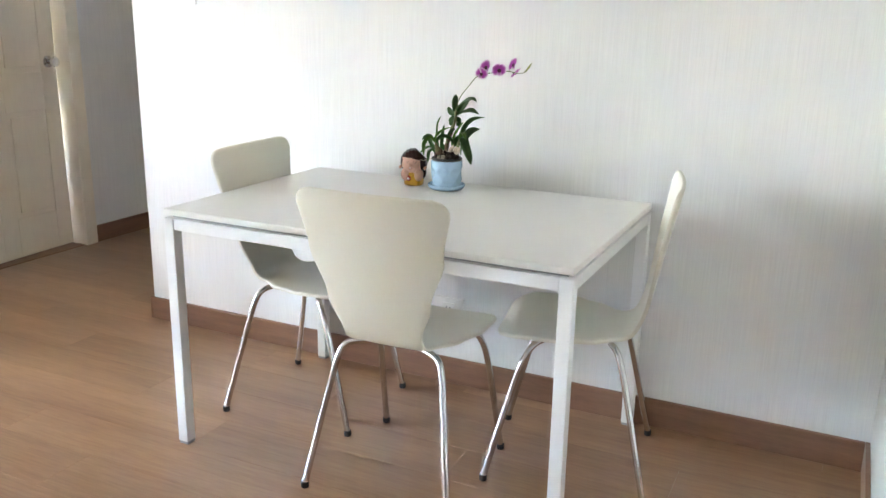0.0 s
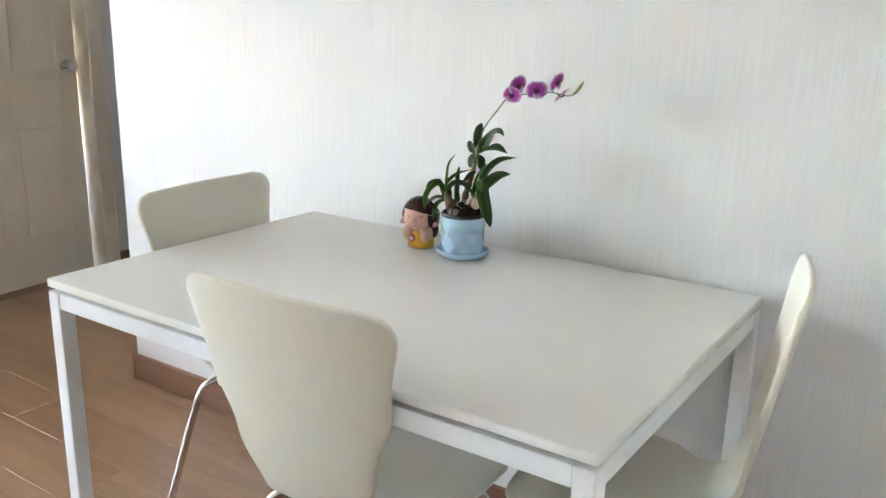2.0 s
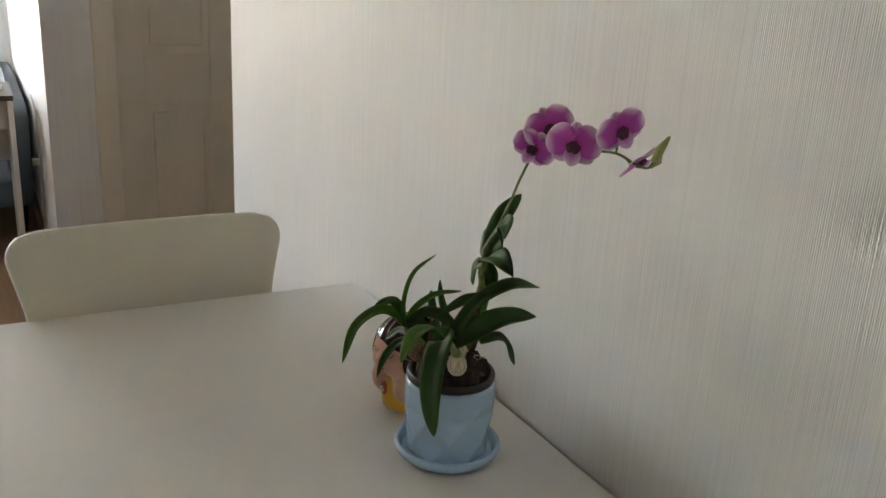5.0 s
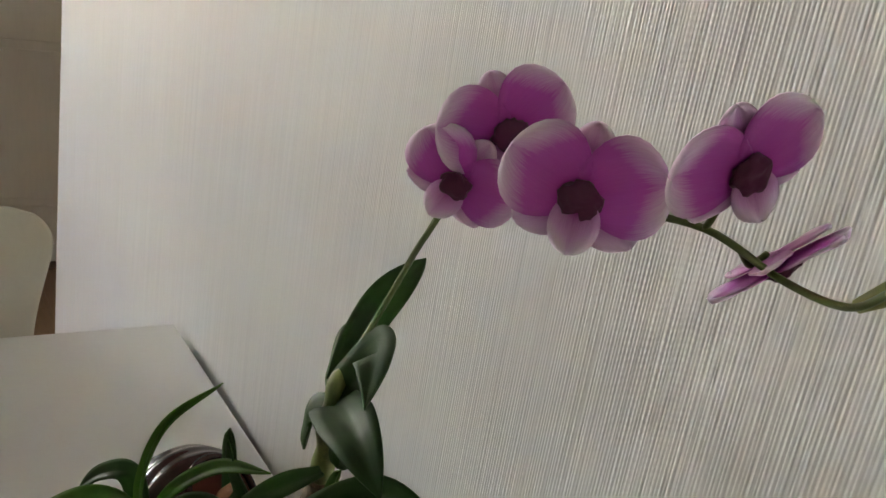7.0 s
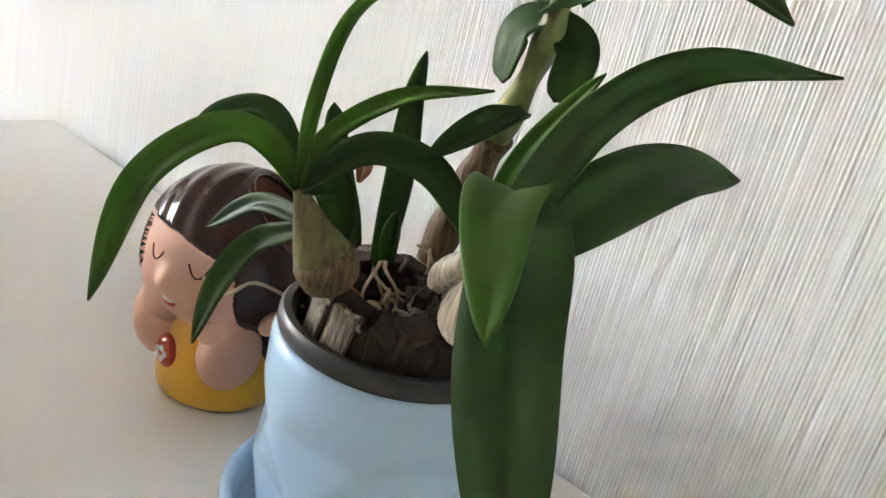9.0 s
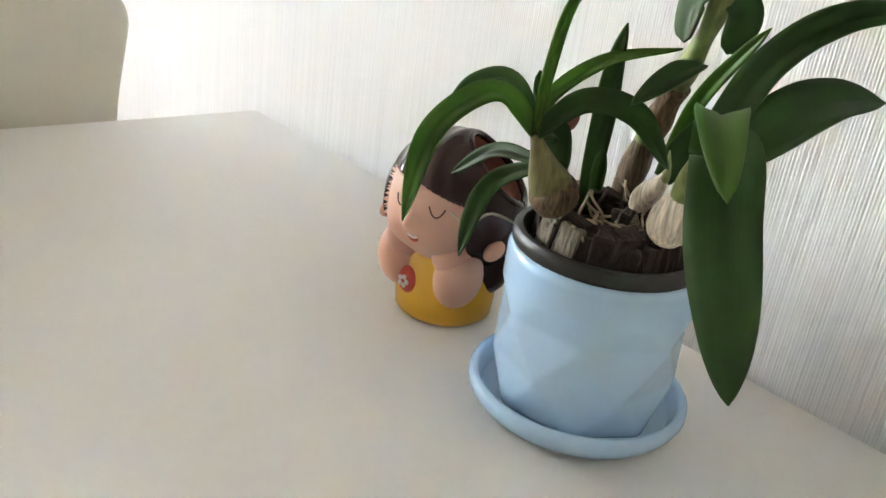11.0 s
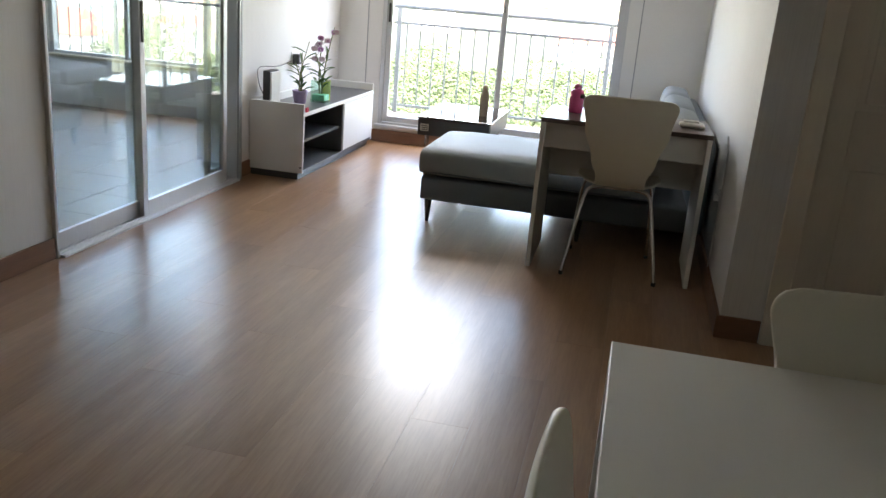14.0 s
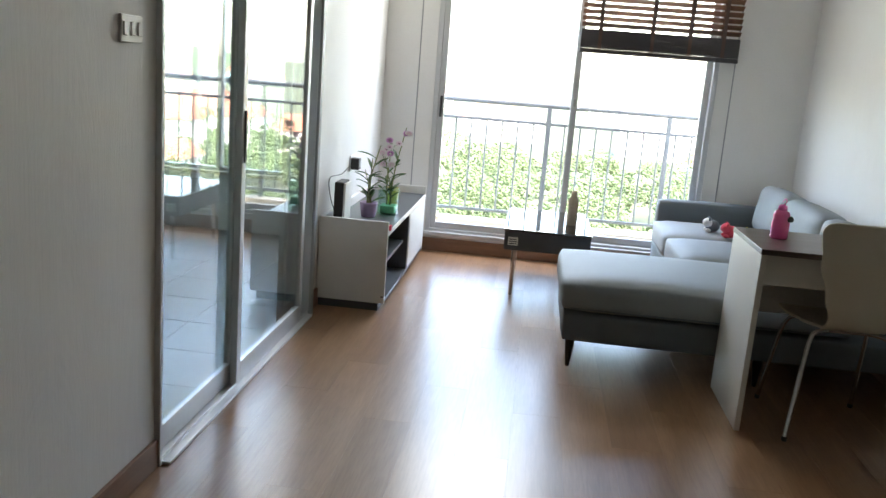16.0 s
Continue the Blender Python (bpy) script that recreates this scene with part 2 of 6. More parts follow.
M["petal"] = petal_skin("petal", (0.56, 0.085, 0.48), (0.86, 0.70, 0.83), (0.46, 0.03, 0.37))
M["petal_sepal"] = petal_skin("sepal", (0.62, 0.28, 0.56), (0.84, 0.66, 0.79), (0.46, 0.08, 0.39))
M["sheath"] = plain("brown_cane_sheath", (0.135, 0.085, 0.045), 0.75, vary=0.75, grain=160, bump=0.6, depth=0.001, stretch=(4, 4, 0.5), fine=0.85)
M["petal_lip"] = petal_skin("lip_petal", (0.62, 0.30, 0.58), (0.80, 0.70, 0.76), (0.30, 0.02, 0.22))
# Stacked slats against the window: backlit darkness put into their colour.
M["blind_stack"] = plain("backlit_slat_stack", (0.055, 0.05, 0.055), 0.5, vary=0.2, stretch=(0.5, 8, 8))
M["dead_leaf"] = plain("dry_brown_leaf", (0.30, 0.13, 0.06), 0.8, vary=0.3, grain=200, fine=0.85)
M["petal_white"] = petal_skin("pale_petal", (0.80, 0.70, 0.74), (0.8, 0.78, 0.77), (0.74, 0.45, 0.60))
M["lip"] = plain("orchid_lip", (0.10, 0.006, 0.05), 0.5, vary=0.3)
M["budskin"] = plain("bud", (0.28, 0.30, 0.10), 0.5, vary=0.2, fine=0.85)
M["hair"] = plain("brown_glaze", (0.040, 0.016, 0.014), 0.2, vary=0.15, coat=0.1, grain=30, bump=0.0, spec=0.35)
M["skin"] = plain("peach_glaze", (0.62, 0.33, 0.235), 0.42, vary=0.05, coat=0.1)
M["yellow"] = plain("yellow_glaze", (0.72, 0.36, 0.03), 0.35, vary=0.05, coat=0.2)
M["red"] = plain("red_glaze", (0.5, 0.06, 0.03), 0.4)
M["terracotta"] = plain("bare_clay", (0.26, 0.10, 0.065), 0.7)
M["fabric"] = plain("grey_sofa_fabric", (0.24, 0.268, 0.28), 0.62, vary=0.12, grain=420, bump=0.35, depth=0.0010, spec=0.5)
# Same sofa fabric, with the shade on its lower and back parts coloured in.
M["fabric_dark"] = plain("shaded_sofa_fabric", (0.135, 0.16, 0.178), 0.7, vary=0.12, grain=420, bump=0.4, depth=0.0010, spec=0.35)
M["black_leg"] = plain("black_metal", (0.02, 0.02, 0.02), 0.4, metal=0.4)
M["white_board"] = plain("white_melamine", (0.72, 0.71, 0.68), 0.35, vary=0.03, grain=150, bump=0.04)
M["dark_board"] = plain("dark_brown_melamine", (0.075, 0.05, 0.04), 0.3, vary=0.18, grain=40, stretch=(1, 8, 8))
M["grey_board"] = plain("charcoal_melamine", (0.06, 0.065, 0.07), 0.34, vary=0.12, grain=80)
M["black_gloss"] = plain("black_glass", (0.012, 0.014, 0.018), 0.06, vary=0.1, bump=0, coat=0.6)
M["tan"] = plain("tan_stoneware", (0.44, 0.35, 0.25), 0.6, vary=0.2)
M["pink"] = plain("pink_plastic", (0.92, 0.14, 0.40), 0.22, vary=0.05, coat=0.2)
M["purple_pot"] = plain("lilac_ceramic", (0.36, 0.27, 0.45), 0.5, vary=0.08)
M["green_glass"] = clear_glass("green_glass", (0.74, 0.93, 0.84))
M["gel"] = plain("green_gel_beads", (0.22, 0.58, 0.40), 0.25, vary=0.3, grain=120)
M["plush_white"] = plain("white_plush", (0.75, 0.73, 0.70), 0.95, vary=0.1, bump=0.6, depth=0.003, grain=300)
M["plush_red"] = plain("red_plush", (0.65, 0.06, 0.10), 0.95, vary=0.1, bump=0.6, depth=0.003, grain=300)
M["plush_yellow"] = plain("yellow_plush", (0.75, 0.62, 0.15), 0.95, vary=0.1, bump=0.6, depth=0.003, grain=300)
M["blind_wood"] = plain("blind_slat_wood", (0.20, 0.10, 0.06), 0.4, vary=0.2, stretch=(0.5, 8, 8))
M["tape"] = plain("blind_tape", (0.12, 0.08, 0.07), 0.9)
M["tile"] = plain("cream_floor_tile", (0.43, 0.40, 0.345), 0.42, vary=0.08, grain=12, bump=0.05)
M["grout"] = plain("grout", (0.30, 0.28, 0.25), 0.9)
M["concrete"] = plain("beige_balcony_plaster", (0.62, 0.52, 0.38), 0.85, vary=0.08, grain=90, bump=0.3)
M["rail"] = plain("grey_rail_paint", (0.15, 0.165, 0.175), 0.45, metal=0.2, vary=0.06)
M["towel"] = plain("purple_towel", (0.26, 0.17, 0.36), 0.95, vary=0.12, grain=300, bump=0.5, depth=0.002)
M["ground"] = plain("distant_ground", (0.07, 0.085, 0.045), 0.95, vary=0.35, grain=0.6, stretch=(0.02, 0.02, 0.02))
M["woods"] = plain("tree_foliage", (0.07, 0.105, 0.045), 0.8, vary=0.4, grain=0.5, stretch=(0.2, 0.2, 0.2))
M["house_wall"] = plain("pale_house_wall", (0.66, 0.63, 0.58), 0.85, vary=0.06, grain=0.4)
M["house_teal"] = plain("teal_house_wall", (0.32, 0.55, 0.56), 0.85, vary=0.06, grain=0.4)
M["roof_red"] = plain("red_roof", (0.38, 0.13, 0.08), 0.8, vary=0.15, grain=1.0)
M["roof_grey"] = plain("grey_roof", (0.40, 0.41, 0.42), 0.7, vary=0.1, grain=1.0)
M["dark_pane"] = plain("far_window", (0.22, 0.25, 0.27), 0.2, vary=0.2)
M["ink"] = plain("ink", (0.03, 0.03, 0.03), 0.6)
M["label_white"] = plain("paper_label", (0.75, 0.74, 0.7), 0.6)

BASE = {}


def finish(bm, name, material, smooth=False):
    bmesh.ops.recalc_face_normals(bm, faces=bm.faces)
    me = bpy.data.meshes.new(name)
    if smooth:
        for f in bm.faces:
            f.smooth = True
    bm.to_mesh(me)
    bm.free()
    for k in material if isinstance(material, (list, tuple)) else [material]:
        me.materials.append(M[k])
    return me


def thing(name, at, label, category, group="", kind=""):
    ob = new(name)
    ob.location = at
    ob.empty_display_size = 0.1
    BASE[ob] = Vector(at)
    return tagged(ob, label, category, group, kind)


def part(name, bm, material, parent, label="", smooth=False, solid=0.0, sharp=None):
    """Links a bmesh, given in world metres, as one mesh under a thing or part."""
    bmesh.ops.translate(bm, verts=bm.verts, vec=-BASE[parent])
    ob = new(name, finish(bm, name, material, smooth))
    ob.parent = parent
    BASE[ob] = BASE[parent]
    if solid:
        s = ob.modifiers.new("thickness", "SOLIDIFY")
        s.thickness, s.offset = solid, 0.0
    if sharp is not None:
        ob.data.set_sharp_from_angle(angle=radians(sharp))
    return tagged(ob, label) if label else ob


def single(name, bm, material, at, label, category, group="", kind="", smooth=False, sharp=None, solid=0.0):
    """A thing that is one mesh, given in world metres."""
    bmesh.ops.translate(bm, verts=bm.verts, vec=-Vector(at))
    ob = new(name, finish(bm, name, material, smooth))
    ob.location = at
    BASE[ob] = Vector(at)
    if sharp is not None:
        ob.data.set_sharp_from_angle(angle=radians(sharp))
    if solid:
        s = ob.modifiers.new("thickness", "SOLIDIFY")
        s.thickness, s.offset = solid, 0.0
    return tagged(ob, label, category, group, kind)


def box(bm, x0, x1, y0, y1, z0, z1, bevel=0.0, seg=2, mi=0):
    m = Matrix.LocRotScale(((x0 + x1) / 2, (y0 + y1) / 2, (z0 + z1) / 2), None, (abs(x1 - x0), abs(y1 - y0), abs(z1 - z0)))
    vs = bmesh.ops.create_cube(bm, size=1.0, matrix=m)["verts"]
    fs = {f for v in vs for f in v.link_faces}
    for f in fs:
        f.material_index = mi
    if bevel:
        r = bmesh.ops.bevel(bm, geom=list({e for f in fs for e in f.edges}), offset=bevel, segments=seg, profile=0.5, affect="EDGES")
        for f in r["faces"]:
            f.material_index = mi
    return bm


def new_box(*a, **k):
    return box(bmesh.new(), *a, **k)


def smooth_path(pts, n=8):
    """Catmull-Rom points through pts."""
    p = [Vector(q) for q in pts]
    p = [2 * p[0] - p[1]] + p + [2 * p[-1] - p[-2]]
    out = []
    for i in range(1, len(p) - 2):
        for k in range(n):
            t = k / n
            out.append(0.5 * (2 * p[i] + (p[i + 1] - p[i - 1]) * t + (2 * p[i - 1] - 5 * p[i] + 4 * p[i + 1] - p[i + 2]) * t * t
                              + (3 * p[i] - p[i - 1] - 3 * p[i + 1] + p[i + 2]) * t ** 3))
    return out + [p[-2]]


def tube(bm, pts, radius, n=10, mi=0):
    """A round bar along pts; radius is a number or a function of 0..1."""
    pts = [Vector(p) for p in pts]
    rings = []
    ref = Vector((0.31, 0.17, 0.93))
    for i, p in enumerate(pts):
        d = (pts[min(i + 1, len(pts) - 1)] - pts[max(i - 1, 0)]).normalized()
        a = d.cross(ref)
        if a.length < 0.05:
            a = d.cross(Vector((1, 0, 0)))
        a.normalize()
        b = d.cross(a)
        r = radius(i / (len(pts) - 1)) if callable(radius) else radius
        rings.append([bm.verts.new(p + (a * math.cos(2 * math.pi * k / n) + b * math.sin(2 * math.pi * k / n)) * r) for k in range(n)])
    for u, v in zip(rings, rings[1:]):
        for k in range(n):
            bm.faces.new((u[k], u[(k + 1) % n], v[(k + 1) % n], v[k])).material_index = mi
    bm.faces.new(rings[0][::-1]).material_index = mi
    bm.faces.new(rings[-1]).material_index = mi
    return bm


def lathe(bm, at, profile, n=32, mi=0):
    """Turns (radius, height) pairs about the upright through at."""
    at = Vector(at)
    rings = [[bm.verts.new(at + Vector((r * math.cos(2 * math.pi * k / n), r * math.sin(2 * math.pi * k / n), z))) for k in range(n)] for r, z in profile]
    for u, v in zip(rings, rings[1:]):
        for k in range(n):
            bm.faces.new((u[k], u[(k + 1) % n], v[(k + 1) % n], v[k])).material_index = mi
    bm.faces.new(rings[0][::-1]).material_index = mi
    bm.faces.new(rings[-1]).material_index = mi
    return bm


def blob(bm, at, size, rot=(0, 0, 0), sub=2, mi=0, rough=0.0):
    m = Matrix.LocRotScale(Vector(at), Euler([radians(a) for a in rot]), Vector(size))
    vs = bmesh.ops.create_icosphere(bm, subdivisions=sub, radius=1.0, matrix=m)["verts"]
    for v in vs:
        if rough:
            v.co += (v.co - Vector(at)) * rough * noise.noise(v.co * (2.2 / max(size)))
        for f in v.link_faces:
            f.material_index = mi
    return bm


# ---- structure ----
XW, XR, XL = 0.048, -0.325, -3.245
YN, YP, YB, YS = -0.71, 3.34, 6.72, -2.60
YE = 2.13
H = 2.50


def wall(name, boxes, label, material="paper"):
    bm = bmesh.new()
    for b in boxes:
        box(bm, *b)
    return single(name, bm, material, (0, 0, 0), label, "wall", kind="structure")


wall("wall_table_side", [(XW, XW + 0.1, YN - 0.1, YE, -0.02, H)], "white ribbed wallpaper wall behind the dining table")
wall("wall_entry_return", [(-1.2, XW, YN - 0.1, YN, -0.02, H)], "white ribbed wall by the dining corner")
wall("wall_entry_side", [(-1.3, -1.2, YS, YN, -0.02, H)], "white wall of the entry passage")
wall("wall_back", [(XL, -1.3, YS - 0.1, YS, -0.02, H)], "white wall at the back of the room")
DX0, DX1, DH = -0.077, 0.75, 2.03
wall("wall_door", [(XR, DX0 - 0.08, YP, YP + 0.1, -0.02, H), (DX1 + 0.08, 1.35, YP, YP + 0.1, -0.02, H), (DX0 - 0.08, DX1 + 0.08, YP, YP + 0.1, DH + 0.07, H)],
     "white wallpaper wall around the cream door")
wall("wall_recess_end", [(1.25, 1.35, YE - 0.1, YP, -0.02, H)], "white end wall of the door recess")
wall("wall_recess_side", [(XW + 0.1, 1.25, YE - 0.1, YE, -0.02, H)], "white side wall of the door recess")
wall("wall_sofa_side", [(XR, XR + 0.1, YP + 0.1, YB + 0.1, -0.02, H)], "white ribbed wallpaper wall behind the sofa")
wall("wall_bedroom", [(XR + 0.1, 1.35, YP + 1.5, YP + 1.6, -0.02, H), (1.25, 1.35, YP + 0.1, YP + 1.5, -0.02, 0.62), (1.25, 1.35, YP + 0.1, YP + 1.5, 0.95, H)], "white wall seen through the door gap", "plaster")
GY0, GY1, GH = 3.03, 4.86, 2.10
wall("wall_glass_side", [(XL - 0.1, XL, YS, GY0, -0.02, H), (XL - 0.1, XL, GY1, YB + 0.1, -0.02, H), (XL - 0.1, XL, GY0, GY1, GH, H)],
     "white ribbed wallpaper wall with a glass sliding door")
WX0, WX1, WZ0, WZ1 = -2.88, -0.93, 0.145, 2.25
wall("wall_window", [(XL, WX0, YB, YB + 0.1, -0.02, H), (WX1, XR, YB, YB + 0.1, -0.02, H), (WX0, WX1, YB, YB + 0.1, WZ1, H), (WX0, WX1, YB, YB + 0.1, -0.02, WZ0)],
     "pale grey wall around the balcony window", "plaster")
KX0 = -6.145
wall("wall_kitchen_far", [(KX0 - 0.1, KX0, 1.6, YB + 0.1, -0.02, H)], "white far wall of the tiled room", "plaster")
wall("wall_kitchen_near", [(KX0, XL - 0.1, 1.6, 1.7, -0.02, H)], "white end wall of the tiled room", "plaster")
wall("wall_kitchen_window", [(KX0, -6.0, YB, YB + 0.1, -0.02, H), (-3.7, XL - 0.1, YB, YB + 0.1, -0.02, H), (-6.0, -3.7, YB, YB + 0.1, 2.05, H), (-6.0, -3.7, YB, YB + 0.1, -0.02, 0.42)],
     "white window wall of the tiled room", "plaster")
single("ceiling", new_box(KX0 - 0.1, 1.35, YS - 0.1, YB + 0.1, H, H + 0.12), "ceiling", (0, 0, H), "plain white painted ceiling", "ceiling", kind="structure")
floor = thing("floor", (0, 0, 0), "honey brown oak laminate floor", "floor", kind="structure")
part("subfloor", new_box(XL - 0.1, 1.35, YS - 0.1, YB + 0.1, -0.12, -0.011), "subfloor", floor)


def skirting(runs):
    bm = bmesh.new()
    for x0, x1, y0, y1 in runs:
        box(bm, x0, x1, y0, y1, 0.0, 0.098, 0.003)
    single("baseboard", bm, "skirting", (0, 0, 0), "brown wood-grain baseboard along the walls", "baseboard", kind="structure")


T = 0.014
skirting([(XW - T, XW, YN + T, YE), (-1.2, XW, YN, YN + T)])
skirting([(XR - T, XR, YP, YB - T), (XR - T, DX0 - 0.085, YP - T, YP)])
skirting([(DX1 + 0.085, 1.25, YP - T, YP), (XW - T, 1.25, YE, YE + T)])
skirting([(XL, XL + T, YS, GY0), (XL, XL + T, GY1, YB - T)])
skirting([(XL + T, XR - T, YB - T, YB)])
wb = bmesh.new()
for x in (-3.00, -0.83):
    box(wb, x - 0.004, x + 0.004, YB - 0.004, YB, 0.1, H, 0.001)
single("trim", wb, "alu_grey", (0, YB, 0), "thin grey upright joint strips beside the window", "trim", kind="structure")


# ---- door with frame ----
def panel_door():
    d = thing("door_1", (DX0, YP, 0), "cream painted six-panel door standing slightly ajar", "door", kind="structure")
    fr = bmesh.new()
    for x0, x1 in ((DX0 - 0.08, DX0), (DX1, DX1 + 0.08)):
        box(fr, x0, x1, YP - 0.022, YP + 0.1, 0, DH + 0.07, 0.005)
    box(fr, DX0, DX1, YP - 0.0215, YP + 0.0995, DH, DH + 0.07, 0.005)
    part("door_frame", fr, "door", d, "cream painted wooden frame")
    y0, y1 = YP + 0.03, YP + 0.066
    lf = bmesh.new()
    x0, x1 = DX0 + 0.003, DX1 - 0.012
    box(lf, x0, x1, y0 + 0.006, y1, 0.012, DH - 0.004)
    mx = (x0 + x1) / 2
    xs = ((x0, x0 + 0.10), (mx - 0.05, mx + 0.05), (x1 - 0.10, x1))
    for a, b in xs:
        box(lf, a, b, y0, y0 + 0.0055, 0.012, DH - 0.004, 0.0025)
    for z0, z1 in ((0.012, 0.22), (0.78, 0.98), (1.60, 1.70), (1.92, DH - 0.004)):
        for a, b in ((xs[0][1], xs[1][0]), (xs[1][1], xs[2][0])):
            box(lf, a, b, y0, y0 + 0.0055, z0, z1, 0.0025)
    for z0, z1 in ((0.22, 0.78), (0.98, 1.60), (1.70, 1.92)):
        for a, b in ((xs[0][1], xs[1][0]), (xs[1][1], xs[2][0])):
            box(lf, a + 0.028, b - 0.028, y0 + 0.0005, y0 + 0.0062, z0 + 0.028, z1 - 0.028, 0.004)
    swing = Matrix.Rotation(radians(3.1), 3, "Z")
    hinge = (DX0 + 0.003, y1, 0)
    bmesh.ops.rotate(lf, verts=lf.verts, cent=hinge, matrix=swing)
    leaf = part("door_leaf", lf, "door", d, "moulded cream door leaf")
    kb = bmesh.new()
    c = Vector((x1 - 0.055, y0, 1.03))
    prof = [(0.031, 0), (0.031, 0.006), (0.012, 0.010), (0.012, 0.03), (0.024, 0.038), (0.028, 0.05), (0.024, 0.062), (0.010, 0.066)]
    lathe(kb, (0, 0, 0), prof, 24)
    bmesh.ops.rotate(kb, verts=kb.verts, cent=(0, 0, 0), matrix=Matrix.Rotation(radians(90), 3, "X"))
    bmesh.ops.translate(kb, verts=kb.verts, vec=c)
    bmesh.ops.rotate(kb, verts=kb.verts, cent=hinge, matrix=swing)
    part("door_knob", kb, "chrome", leaf, "round chrome knob", smooth=True, sharp=40)
    lt = bmesh.new()
    box(lt, x1 + 0.001, x1 + 0.009, y0 + 0.005, y0 + 0.03, 1.0, 1.06, 0.001)
    bmesh.ops.rotate(lt, verts=lt.verts, cent=hinge, matrix=swing)
    part("latch", lt, "chrome", leaf, "steel latch plate")
    sl = bmesh.new()
    box(sl, DX0, DX1, YP - 0.005, YP + 0.1, 0.0, 0.006, 0.002)
    part("threshold", sl, "skirting", d, "dark wood threshold")


panel_door()


# ---- glass sliding door ----
def sliding_door():
    d = thing("door_2", (XL, GY0, 0), "aluminium sliding door with clear glass panels", "door", kind="structure")
    fr = bmesh.new()
    box(fr, XL - 0.1, XL + 0.02, GY0, GY0 + 0.02, 0, GH - 0.04, 0.003)
    box(fr, XL - 0.1, XL + 0.02, GY1 - 0.05, GY1, 0, GH - 0.04, 0.003)
    box(fr, XL - 0.1, XL + 0.02, GY0, GY1, GH - 0.04, GH, 0.003)
    part("outer_frame", fr, "alu", d)
    tr = bmesh.new()
    box(tr, XL - 0.1, XL + 0.045, GY0 + 0.02, GY1 - 0.05, 0, 0.012, 0.002)
    for x in (XL - 0.075, XL - 0.03, XL + 0.012):
        box(tr, x - 0.003, x + 0.003, GY0 + 0.02, GY1 - 0.05, 0.012, 0.024)
    part("bottom_track", tr, "alu", d, "ribbed aluminium floor track")

    def panel(x, y0, y1, handle):
        f = bmesh.new()
        w = 0.045
        box(f, x - 0.014, x + 0.014, y0, y0 + w, 0.016, GH - 0.045, 0.003)
        box(f, x - 0.014, x + 0.014, y1 - w, y1, 0.016, GH - 0.045, 0.003)
        box(f, x - 0.0135, x + 0.0135, y0 + w, y1 - w, 0.016, 0.10, 0.003)
        box(f, x - 0.0135, x + 0.0135, y0 + w, y1 - w, GH - 0.10, GH - 0.045, 0.003)
        pf = part("panel_frame", f, "alu", d, "silver aluminium panel frame")
        part("pane", new_box(x - 0.003, x + 0.003, y0 + w - 0.008, y1 - w + 0.008, 0.092, GH - 0.092), "door_glass", pf, "clear glass pane")
        if handle:
            hb = bmesh.new()
            box(hb, x + 0.0145, x + 0.022, y0 + 0.012, y0 + 0.032, 0.92, 1.12, 0.003)
            part("pull_handle", hb, "black_plastic", pf, "dark recessed pull")

    panel(XL - 0.03, GY0 + 0.02, 3.80, False)
    panel(XL + 0.004, 3.74, 4.68, True)
    panel(XL - 0.062, 4.56, GY1 - 0.05, False)
    st = bmesh.new()
    for i in range(2):
        box(st, XL + 0.02, XL + 0.035, GY1 - 0.048 + i * 0.026, GY1 - 0.03 + i * 0.026, 0.0, GH, 0.002)
    part("edge_strip", st, "alu_grey", d, "stacked grey guide strips")


sliding_door()


